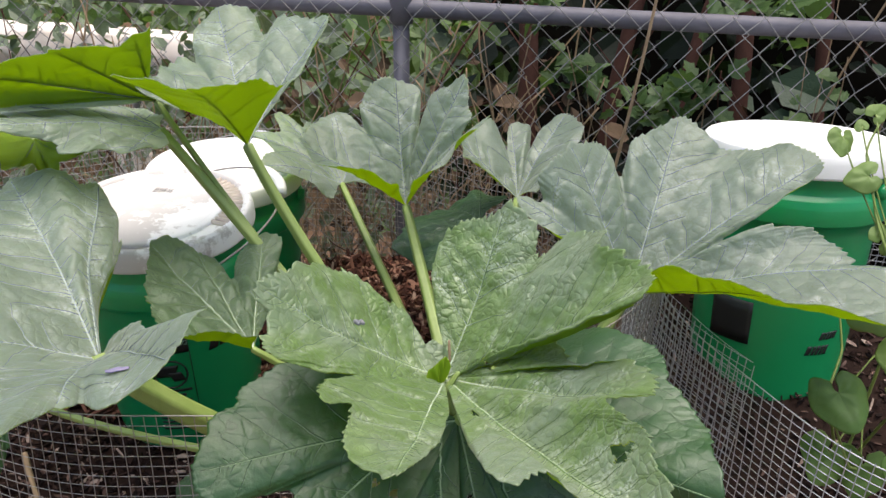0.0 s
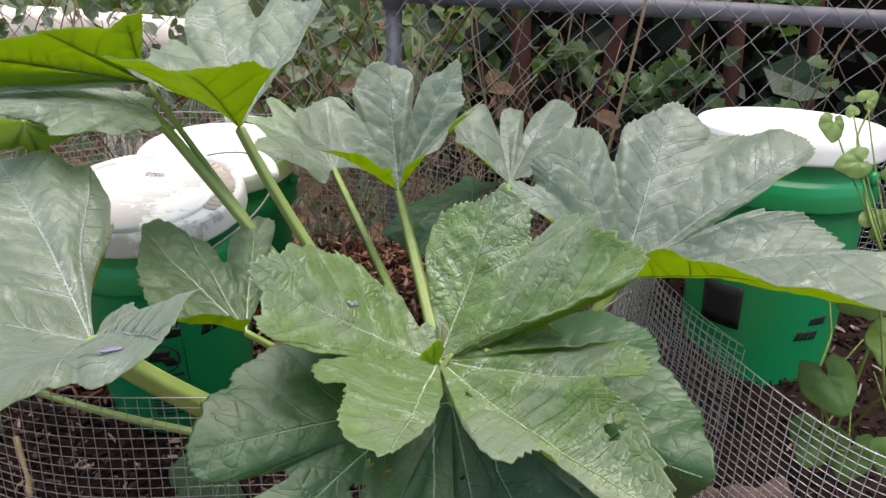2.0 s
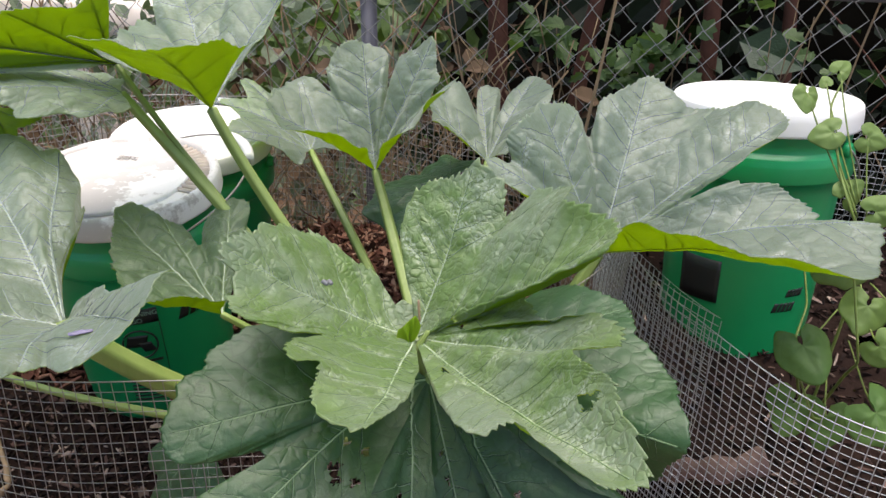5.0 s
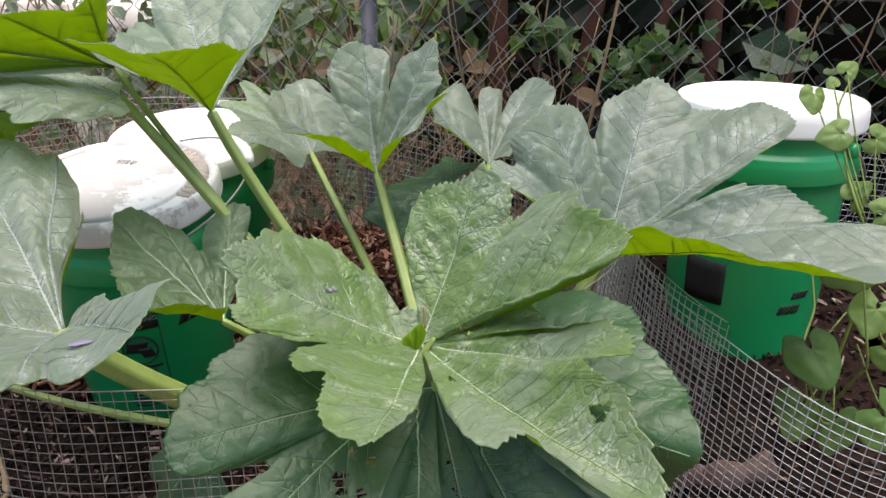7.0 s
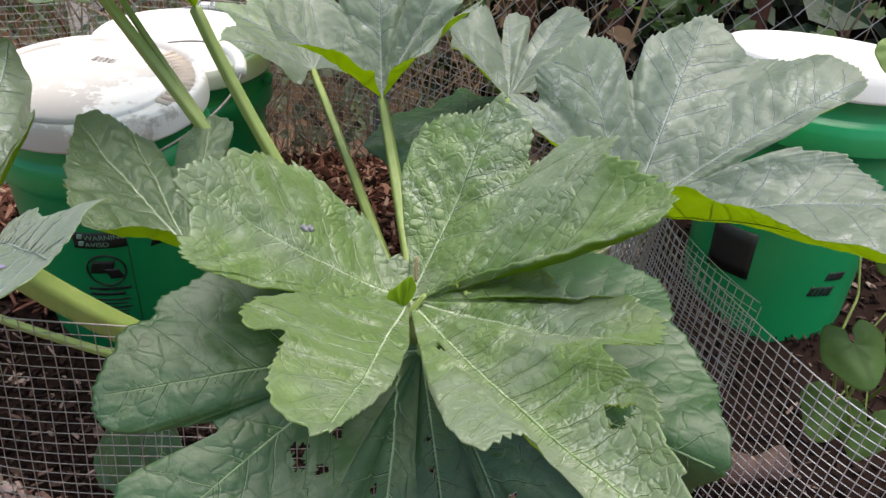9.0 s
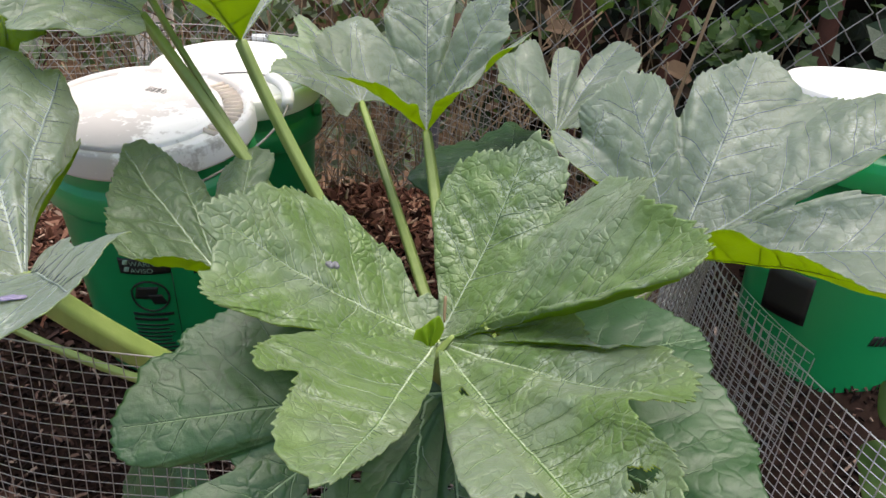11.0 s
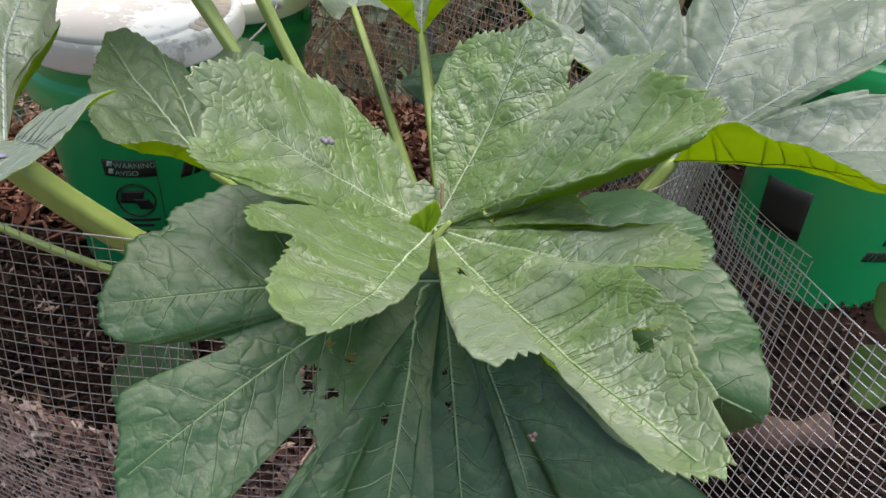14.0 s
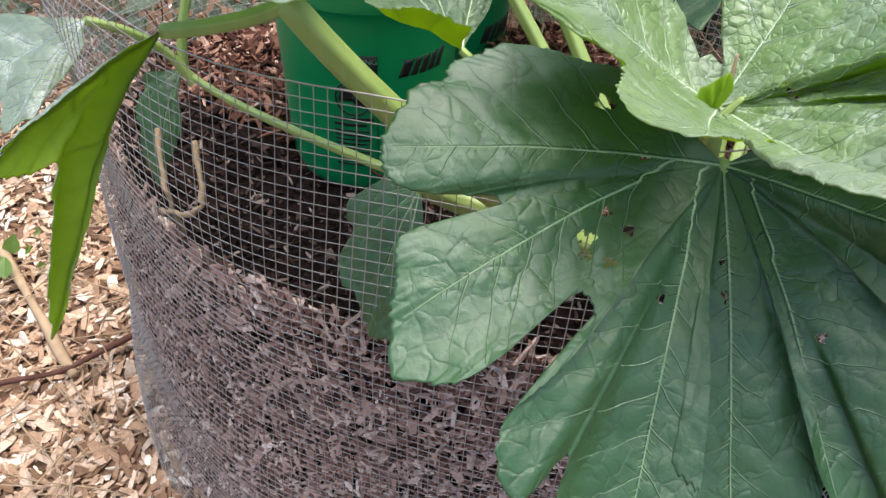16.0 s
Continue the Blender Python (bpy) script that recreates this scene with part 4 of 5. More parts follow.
def blade(name, hub, lobes, clefts, ribs, material, parent, label="", seed=1, fold=0.05, bow=0.05, teeth=0.075, quilt=1.0, wave=0.010, slit=0.16, holes=(), ns=56, step=0.003, pitch=0.026, under=None, vein=None, rib_width=0.0013, branch=(), smooth=0.015, bristle=0.0, lean=50, uneven=1.0):
    """A lobed leaf blade. Ribs fan out from the hub (or fork from a neighbour: branch) to the main lobes' tips, side veins leave them and
    reach for the margin; the blade is pressed in along the veins, bulges between them, and has a toothed, waved edge."""
    gen = np.random.default_rng(1000 + seed)
    hub = np.asarray(hub, float)
    az, el, ln = (np.array(c, float) for c in zip(*lobes))
    az, el = np.radians(az), np.radians(el)
    d = np.stack([np.cos(el) * np.cos(az), np.cos(el) * np.sin(az), np.sin(el)], -1)
    N0 = -np.sum([np.cross(d[k], d[k + 1]) for k in range(len(ln) - 1)], 0)
    N0 /= np.linalg.norm(N0)
    margin, at = leaf_margin(d * ln[:, None], ln, clefts, slit)
    arc = np.concatenate([[0], np.cumsum(np.linalg.norm(np.diff(margin, axis=0), axis=1))])
    cols = int(arc[-1] / step) + 2
    even = np.linspace(0, arc[-1], cols)
    margin = np.stack([np.interp(even, arc, margin[:, k]) for k in range(3)], -1)
    at = np.interp(even, arc, at)
    arc = even
    # the fan of directions: in the leaf's plane as given, out of it without sharp folds
    avg = np.linalg.norm(margin, axis=1)
    height = margin @ N0 / avg
    flat = margin / avg[:, None] - height[:, None] * N0
    flat /= np.linalg.norm(flat, axis=1, keepdims=True)
    tilt = smooth_ring(np.arcsin(np.clip(height, -1, 1)), smooth / step)
    X0 = flat[0]
    Y0 = np.cross(N0, X0)
    psi = np.unwrap(np.arctan2(flat @ Y0, flat @ X0))
    if psi[-1] < psi[0]:
        psi, Y0 = -psi, -Y0
    s = (np.linspace(0, 1, ns) ** 0.85)[:, None]
    # towards the hub the lobes join into one even fan; they part and overlap only further out
    joined = smooth_ring((np.maximum.accumulate(psi) + np.minimum.accumulate(psi[::-1])[::-1]) / 2, 0.025 / step)
    part_at = np.clip((s - 0.30) / 0.45, 0, 1)
    part_at = part_at * part_at * (3 - 2 * part_at)
    turn = joined[None] + (psi - joined)[None] * part_at
    calm = smooth_ring(tilt, 0.07 / step)
    lean_up = calm[None] + (tilt - calm)[None] * part_at
    mixd = (np.cos(lean_up) * np.cos(turn))[..., None] * X0 + (np.cos(lean_up) * np.sin(turn))[..., None] * Y0 + np.sin(lean_up)[..., None] * N0
    psi = psi * np.mean(np.cos(tilt))
    # toothed edge, uneven tooth by tooth
    jag = arc / 0.0105 + 0.9 * np.sin(arc * 60 + seed) + 0.4 * np.sin(arc * 23 + 2 * seed)
    saw = jag % 1.0
    bite = 0.25 + 0.75 * (np.sin(np.floor(jag) * 12.9898 + seed) * 43758.5453 % 1.0)
    edge = teeth * 0.060 * bite * np.where(saw < 0.7, saw / 0.7, (1 - saw) / 0.3) + 0.0016 * np.sin(arc * 75 + seed) + 0.0012 * np.sin(arc * 150 + 2 * seed)
    sr = s * (1 + (edge / np.maximum(avg, 0.03))[None] * s ** 9)
    P = (sr * avg[None])[..., None] * mixd + (bow * 4 * s * (1 - s) * avg[None])[..., None] * N0
    rad = sr * avg[None]
    # veins, in steps of column and row
    ribs = list(ribs)
    rib_col = [int(np.argmin(np.abs(at - k))) for k in ribs]
    bounds = [0] + [(a + b) / 2 for a, b in zip(psi[rib_col][:-1], psi[rib_col][1:])] + [0]
    bounds[0], bounds[-1] = psi.min() - 1, psi.max() + 1
    forks = {int(k): (int(b), float(r)) for k, b, r in branch}
    veins = []

    def onto(c0, c1, p, r):
        """Columns and rows of flat places whose angles lie between two columns."""
        a, b = sorted((c0, c1))
        run = np.maximum.accumulate(psi[a:b + 1]) + 1e-9 * np.arange(b - a + 1)
        c = a + np.interp(p, run, np.arange(b - a + 1))
        return np.stack([c, np.clip(r / np.interp(c, np.arange(cols), avg), 0, 0.985)], -1)

    rib_paths = []
    for k, c in zip(ribs, rib_col):
        reach = np.linspace(0.0, 0.97, 40)
        if k in forks:
            b, r0 = forks[k]
            cb = rib_col[ribs.index(b)]
            x = np.linspace(0, 1, 40)
            fx = (1 - x) * r0 * math.cos(psi[cb]) + x * 0.97 * avg[c] * math.cos(psi[c])
            fy = (1 - x) * r0 * math.sin(psi[cb]) + x * 0.97 * avg[c] * math.sin(psi[c])
            mid = (psi[c] + psi[cb]) / 2
            path = onto(cb, c, mid + (np.arctan2(fy, fx) - mid + math.pi) % (2 * math.pi) - math.pi, np.hypot(fx, fy))
        else:
            path = np.stack([np.full(40, c) + 0.012 * avg[c] / step * np.sin(reach * 7 + seed + k) * reach * (1 - reach), reach], -1)
            path[:, 0] = np.clip(path[:, 0], 0, cols - 1)
        rib_paths.append(path)
        veins.append((path, rib_width * min(1.0, 0.35 + avg[c] / 0.3) * (1 - 0.62 * np.linspace(0, 1, 40)), np.linspace(1.0, 0.55, 40)))
    grid = np.arange(cols)
    for q, path in enumerate(rib_paths):
        lo, hi = bounds[q], bounds[q + 1]
        pc, ps = path[:, 0], path[:, 1]
        pr = ps * np.interp(pc, grid, avg)
        for sgn in (-1, 1):
            r = pr[0] + pitch * (0.8 + 0.5 * gen.random())
            while r < pr[-1] * 0.93:
                c, rr = np.interp(r, pr, pc), r
                aim = radians(lean + gen.uniform(-9, 9))
                line, thin, p0 = [], 0.00080 * (1 - 0.45 * r / pr[-1]) * rib_width / 0.0018, np.interp(c, grid, psi)
                p = p0
                for n in range(90):
                    line.append((c, rr / np.interp(c, grid, avg)))
                    aim *= 0.992
                    rr += 0.0025 * math.cos(aim + 0.25 * math.sin(n * 0.5 + r * 300))
                    p += sgn * 0.0025 * math.sin(aim) / rr
                    j = int(c)
                    while 0 < j < cols - 1 and (psi[j] - p) * sgn < 0:
                        j += sgn
                    c = float(j)
                    if not 0 < j < cols - 1 or rr > 0.965 * avg[j] or not lo < p < hi:
                        break
                if len(line) > 3:
                    line = np.array(line)
                    line[1:-1] = (line[:-2] + 2 * line[1:-1] + line[2:]) / 4
                    fade = np.linspace(0.95, 0.30, len(line))
                    veins.append((line, thin * np.linspace(1, 0.45, len(line)), fade))
                r += pitch * gen.uniform(0.8, 1.3)
            # short bristly stubs along the rib
            r = pr[0] + 0.012
            while bristle and r < pr[-1] * 0.9:
                c = np.interp(r, pr, pc)
                L = bristle * gen.uniform(0.3, 1.0)
                p = np.interp(c, grid, psi) + sgn * np.linspace(0, 1, 4) * L * 0.85 / max(r, 0.02)
                span = int(0.04 / step) + 4
                a, b = (int(c), min(cols - 1, int(c) + span)) if sgn > 0 else (max(0, int(c) - span), int(c))
                if b - a > 2:
                    veins.append((onto(a, b, p, r + np.linspace(0, 1, 4) * L * 0.6), np.linspace(0.00045, 0.0002, 4), np.linspace(0.85, 0.3, 4)))
                r += gen.uniform(0.004, 0.011)
    # how far each place lies from the veins, on the blade laid flat
    lines = [v for v in veins if len(v[0]) > 5]
    vp = np.concatenate([np.stack([np.interp(v[0][:, 0], grid, psi), v[0][:, 1] * np.interp(v[0][:, 0], grid, avg)], -1) for v in lines])
    vx = np.stack([vp[:, 1] * np.cos(vp[:, 0]), vp[:, 1] * np.sin(vp[:, 0])], -1).astype(np.float32)
    px = np.stack([rad * np.cos(psi), rad * np.sin(psi)], -1).reshape(-1, 2).astype(np.float32)
    cell = np.empty(len(px), np.float32)
    for k in range(0, len(px), 6000):
        q = px[k:k + 6000]
        cell[k:k + 6000] = np.sqrt(np.maximum(0, (q ** 2).sum(1)[:, None] + (vx ** 2).sum(1)[None] - 2 * q @ vx.T).min(1))
    cell = cell.reshape(ns, cols)
    nrm = np.cos(lean_up)[..., None] * N0 - np.sin(lean_up)[..., None] * (np.cos(turn)[..., None] * X0 + np.sin(turn)[..., None] * Y0)
    inner = np.clip(s * 6, 0, 1)[..., None]
    nrm = nrm * inner + N0 * (1 - inner)
    nrm /= np.linalg.norm(nrm, axis=2, keepdims=True)
    hi = np.clip(np.searchsorted(rib_col, grid), 1, len(rib_col) - 1)
    plo, phi = psi[np.array(rib_col)[hi - 1]], psi[np.array(rib_col)[hi]]
    v = np.clip((psi - plo) / np.where(np.abs(phi - plo) < 1e-6, 1, phi - plo), 0, 1)[None]
    lift = fold * rad * np.sin(np.pi * v) ** 1.3 * (1 - 0.85 * s ** 3)
    puff = 1 - np.exp(-(cell / 0.0065) ** 2)
    lift = lift + quilt * 0.0026 * (puff - 0.6) * np.clip(s * 5, 0, 1) * (1 - 0.5 * s ** 6)
    lift = lift + wave * s ** 5 * (np.sin(psi * 8 + seed) + 0.4 * np.sin(psi * 17 + 2 * seed))[None] * (avg / 0.25)[None]
    X, Y = P[..., 0] * 22, P[..., 1] * 22 + P[..., 2] * 15
    lift = lift + 0.0036 * uneven * fbm(X, Y, seed * 1.0) * np.clip(s * 3, 0, 1) + 0.0004 * quilt * fbm(X * 5, Y * 5, seed * 2.0) * np.clip(s * 3, 0, 1)
    top = hub + P + nrm * lift[..., None]
    bot = top - nrm * 0.0009
    n = ns * cols
    i, j = np.meshgrid(np.arange(ns - 1), np.arange(cols - 1), indexing="ij")
    keep = np.ones(i.shape, bool)
    where = np.arctan2(P[..., 1], P[..., 0])
    for ha, hr, size, long in holes:
        off = (where - radians(ha) + np.pi) % (2 * np.pi) - np.pi
        a, b = rad * off / size, (rad - hr) / (size * long)
        keep &= (a * a + b * b > 1 + 0.55 * np.sin(3 * np.arctan2(a, b) + ha) + 0.3 * np.sin(7 * np.arctan2(a, b) + hr * 900))[:-1, :-1]
    i, j = i[keep], j[keep]
    ft = np.stack([i * cols + j, i * cols + j + 1, (i + 1) * cols + j + 1, (i + 1) * cols + j], -1)
    a, b, c3 = (top.reshape(-1, 3)[ft[:, k]] for k in (0, 1, 2))
    if np.sum(np.cross(b - a, c3 - a) * nrm.reshape(-1, 3)[ft[:, 0]]) < 0:
        ft = ft[:, ::-1]
    jj = np.arange(cols - 1)
    r = (ns - 1) * cols
    e1 = np.stack([r + jj, r + jj + 1, r + jj + 1 + n, r + jj + n], -1)
    ii = np.arange(ns - 1)
    e2 = np.stack([ii * cols, (ii + 1) * cols, (ii + 1) * cols + n, ii * cols + n], -1)
    faces = np.concatenate([ft, ft[:, ::-1] + n, e1, e2, e2 + cols - 1])
    idx = np.concatenate([np.zeros(len(ft)), np.ones(len(ft)), np.zeros(len(faces) - 2 * len(ft))])
    V = np.concatenate([top.reshape(-1, 3), bot.reshape(-1, 3)])
    leaf = add_mesh(name, V, faces, [material, under or LEAF_UNDER], parent, label, idx, attrs={"cell": np.tile(cell.ravel(), 2)})
    if vein is not None:
        for one in veins[:len(ribs)]:
            vein_strips("vein", leaf, [one], top, nrm, vein)
        tagged(vein_strips("venation", leaf, veins[len(ribs):], top, nrm, vein), kind="stuff")
    return leaf


def vein_strips(name, leaf, veins, top, nrm, material):
    """Low rounded ridges along veins, each with a dark strip for its shadow, as one part of the leaf."""
    ns, cols = top.shape[:2]

    def sample(field, path):
        c = np.clip(path[:, 0], 0, cols - 1.001)
        r = np.clip(path[:, 1], 0, 0.999) ** (1 / 0.85) * (ns - 1)
        c0, r0 = c.astype(int), r.astype(int)
        fc, fr = (c - c0)[:, None], (r - r0)[:, None]
        return (field[r0, c0] * (1 - fc) + field[r0, c0 + 1] * fc) * (1 - fr) + (field[r0 + 1, c0] * (1 - fc) + field[r0 + 1, c0 + 1] * fc) * fr

    V, F, fade, ridge_shade, base = [], [], [], [], 0
    for path, width, pale in veins:
        t = np.linspace(0, len(path) - 1, len(path) * 2 - 1)
        path = np.stack([np.interp(t, np.arange(len(path)), path[:, k]) for k in (0, 1)], -1)
        width, pale = (np.interp(t, np.arange(len(w)), w) for w in (width, pale))
        p, up = sample(top, path), sample(nrm, path)
        along = np.gradient(p, axis=0)
        side = np.cross(along, up)
        side /= np.linalg.norm(side, axis=1, keepdims=True) + 1e-9
        w = width[:, None]
        # the ridge's shadow: a dark strip laid along one side
        gw = np.minimum(width, 0.0009)[:, None]
        g = p + side * (w + gw * 0.5)
        V.append(np.stack([g + side * gw + up * 0.00005, g + side * gw * 0.4 + up * 0.0003, g - side * gw * 0.4 + up * 0.0003, g - side * gw + up * 0.00005], 1).reshape(-1, 3))
        V.append(np.stack([p + side * w - up * 0.0004, p + side * w * 0.5 + up * w * 0.3, p - side * w * 0.5 + up * w * 0.3, p - side * w - up * 0.0004], 1).reshape(-1, 3))
        n = len(p)
        i, j = np.meshgrid(np.arange(n - 1), np.arange(3), indexing="ij")
        quad = np.stack([i * 4 + j, i * 4 + j + 1, (i + 1) * 4 + j + 1, (i + 1) * 4 + j], -1).reshape(-1, 4)[:, ::-1]
        F += [base + quad, base + 4 * n + quad]
        fade.append(np.tile(np.repeat(pale, 4), 2))
        ridge_shade.append(np.repeat([1.0, 0.0], 4 * n))
        base += 8 * n
    return add_mesh(name, np.concatenate(V), np.concatenate(F), material, leaf, attrs={"pale": np.concatenate(fade), "ridge_shade": np.concatenate(ridge_shade)})


def petiole(path, r0, r1, parent, label=""):
    """A ridged hollow-looking stalk, thick at the crown."""
    p = np.asarray(path, float)
    end = (p[-1] - p[-2]) / np.linalg.norm(p[-1] - p[-2])
    radius = np.concatenate([np.linspace(r0, r1, len(p)), [r1 * 0.75, r1 * 0.4, 0.0002]])
    p = np.concatenate([p, [p[-1] + end * r1 * k for k in (0.25, 0.5, 0.7)]])
    n, sides = len(p), 20
    d = np.gradient(p, axis=0)
    d /= np.linalg.norm(d, axis=1, keepdims=True)
    ref = np.where(np.abs(d[:, 2:3]) > 0.95, [[1.0, 0, 0]], [[0, 0, 1.0]])
    a = np.cross(d, ref)
    a /= np.linalg.norm(a, axis=1, keepdims=True)
    b = np.cross(d, a)
    ang = np.linspace(0, 2 * np.pi, sides, endpoint=False)
    rr = radius[:, None] * (1 + 0.10 * np.cos(5 * ang)[None])
    ring = p[:, None] + rr[..., None] * (np.cos(ang)[None, :, None] * a[:, None] + np.sin(ang)[None, :, None] * b[:, None])
    i, j = np.meshgrid(np.arange(n - 1), np.arange(sides), indexing="ij")
    j2 = (j + 1) % sides
    f = np.stack([i * sides + j, i * sides + j2, (i + 1) * sides + j2, (i + 1) * sides + j], -1).reshape(-1, 4)
    return add_mesh("petiole", ring.reshape(-1, 3), f, PETIOLE, parent, label)


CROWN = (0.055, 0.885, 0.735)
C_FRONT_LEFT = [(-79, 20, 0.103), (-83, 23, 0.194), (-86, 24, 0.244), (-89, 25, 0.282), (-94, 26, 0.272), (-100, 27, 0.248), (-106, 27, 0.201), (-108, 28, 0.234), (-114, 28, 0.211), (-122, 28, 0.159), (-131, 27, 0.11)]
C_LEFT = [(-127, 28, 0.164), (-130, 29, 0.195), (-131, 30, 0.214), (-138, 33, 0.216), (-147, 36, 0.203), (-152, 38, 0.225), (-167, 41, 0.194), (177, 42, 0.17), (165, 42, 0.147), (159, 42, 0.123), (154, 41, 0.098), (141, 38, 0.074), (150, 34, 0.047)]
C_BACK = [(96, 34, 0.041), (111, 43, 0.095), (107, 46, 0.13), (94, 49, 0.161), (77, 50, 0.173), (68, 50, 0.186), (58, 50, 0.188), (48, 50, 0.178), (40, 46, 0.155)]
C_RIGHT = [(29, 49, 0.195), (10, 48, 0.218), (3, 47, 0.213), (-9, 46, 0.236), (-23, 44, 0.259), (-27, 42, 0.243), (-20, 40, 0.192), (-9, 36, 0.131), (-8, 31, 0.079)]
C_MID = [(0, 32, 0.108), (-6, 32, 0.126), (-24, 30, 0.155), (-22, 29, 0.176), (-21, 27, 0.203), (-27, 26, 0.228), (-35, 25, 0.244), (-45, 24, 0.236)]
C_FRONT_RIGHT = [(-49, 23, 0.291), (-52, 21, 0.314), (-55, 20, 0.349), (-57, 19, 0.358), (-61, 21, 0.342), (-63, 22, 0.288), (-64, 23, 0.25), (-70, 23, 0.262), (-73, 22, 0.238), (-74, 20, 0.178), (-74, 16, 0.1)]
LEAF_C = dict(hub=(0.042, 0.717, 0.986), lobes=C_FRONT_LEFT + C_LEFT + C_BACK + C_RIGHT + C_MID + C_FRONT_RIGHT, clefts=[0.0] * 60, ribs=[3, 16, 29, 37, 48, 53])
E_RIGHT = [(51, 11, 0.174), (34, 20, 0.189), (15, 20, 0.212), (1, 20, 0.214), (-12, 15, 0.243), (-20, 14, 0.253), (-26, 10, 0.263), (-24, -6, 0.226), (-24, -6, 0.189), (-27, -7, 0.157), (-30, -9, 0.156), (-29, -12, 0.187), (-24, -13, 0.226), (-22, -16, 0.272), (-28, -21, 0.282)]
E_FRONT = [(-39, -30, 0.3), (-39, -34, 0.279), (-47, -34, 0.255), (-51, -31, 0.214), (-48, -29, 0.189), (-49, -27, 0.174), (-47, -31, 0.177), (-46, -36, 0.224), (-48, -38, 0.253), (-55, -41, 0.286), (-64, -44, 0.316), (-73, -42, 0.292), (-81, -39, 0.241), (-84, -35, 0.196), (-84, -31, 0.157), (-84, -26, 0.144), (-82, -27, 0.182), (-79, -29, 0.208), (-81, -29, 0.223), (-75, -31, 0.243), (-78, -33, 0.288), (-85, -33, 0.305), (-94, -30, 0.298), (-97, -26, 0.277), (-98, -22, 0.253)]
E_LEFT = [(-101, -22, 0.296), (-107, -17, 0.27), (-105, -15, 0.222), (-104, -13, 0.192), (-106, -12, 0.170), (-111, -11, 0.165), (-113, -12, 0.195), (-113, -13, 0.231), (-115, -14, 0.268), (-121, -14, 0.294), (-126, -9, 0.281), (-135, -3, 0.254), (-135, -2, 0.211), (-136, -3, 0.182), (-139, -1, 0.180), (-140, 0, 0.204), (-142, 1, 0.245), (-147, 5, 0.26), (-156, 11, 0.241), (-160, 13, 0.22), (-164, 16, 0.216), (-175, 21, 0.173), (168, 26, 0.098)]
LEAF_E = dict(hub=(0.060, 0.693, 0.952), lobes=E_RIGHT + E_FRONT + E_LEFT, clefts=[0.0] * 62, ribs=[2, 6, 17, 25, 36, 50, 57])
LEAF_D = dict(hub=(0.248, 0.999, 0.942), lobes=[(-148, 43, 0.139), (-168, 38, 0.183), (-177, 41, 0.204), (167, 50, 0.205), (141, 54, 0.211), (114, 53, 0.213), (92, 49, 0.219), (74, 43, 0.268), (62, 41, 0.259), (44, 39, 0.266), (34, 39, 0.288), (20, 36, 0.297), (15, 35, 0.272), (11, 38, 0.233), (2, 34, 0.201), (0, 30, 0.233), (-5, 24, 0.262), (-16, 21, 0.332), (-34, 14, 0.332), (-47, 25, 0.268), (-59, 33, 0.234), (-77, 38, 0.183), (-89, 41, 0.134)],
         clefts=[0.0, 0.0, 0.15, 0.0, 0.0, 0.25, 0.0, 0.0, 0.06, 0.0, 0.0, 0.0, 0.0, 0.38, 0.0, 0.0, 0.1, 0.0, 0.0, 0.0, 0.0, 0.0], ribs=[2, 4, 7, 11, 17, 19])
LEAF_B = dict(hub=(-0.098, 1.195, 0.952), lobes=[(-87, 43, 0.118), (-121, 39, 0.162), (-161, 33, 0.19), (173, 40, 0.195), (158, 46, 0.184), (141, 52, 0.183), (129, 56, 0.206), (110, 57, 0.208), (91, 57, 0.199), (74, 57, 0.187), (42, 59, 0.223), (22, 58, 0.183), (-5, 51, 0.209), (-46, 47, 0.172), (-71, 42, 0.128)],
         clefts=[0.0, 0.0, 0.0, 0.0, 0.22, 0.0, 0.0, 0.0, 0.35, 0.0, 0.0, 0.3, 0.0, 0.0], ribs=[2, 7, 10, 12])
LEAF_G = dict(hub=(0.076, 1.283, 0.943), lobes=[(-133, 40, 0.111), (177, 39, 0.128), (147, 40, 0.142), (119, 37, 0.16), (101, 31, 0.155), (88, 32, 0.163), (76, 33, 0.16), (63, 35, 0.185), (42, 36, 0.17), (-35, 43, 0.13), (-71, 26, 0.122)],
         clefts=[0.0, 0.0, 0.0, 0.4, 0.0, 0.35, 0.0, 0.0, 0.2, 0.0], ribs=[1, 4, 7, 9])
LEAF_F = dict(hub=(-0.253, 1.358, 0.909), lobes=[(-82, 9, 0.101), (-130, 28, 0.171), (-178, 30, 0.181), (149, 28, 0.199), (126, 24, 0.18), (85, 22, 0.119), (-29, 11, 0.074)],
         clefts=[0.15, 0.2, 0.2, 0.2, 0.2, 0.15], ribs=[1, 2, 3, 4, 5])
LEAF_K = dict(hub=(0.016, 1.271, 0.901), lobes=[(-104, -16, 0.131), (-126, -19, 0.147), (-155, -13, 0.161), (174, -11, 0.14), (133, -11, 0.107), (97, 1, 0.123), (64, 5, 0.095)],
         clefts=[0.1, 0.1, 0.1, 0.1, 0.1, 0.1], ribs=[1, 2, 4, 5])
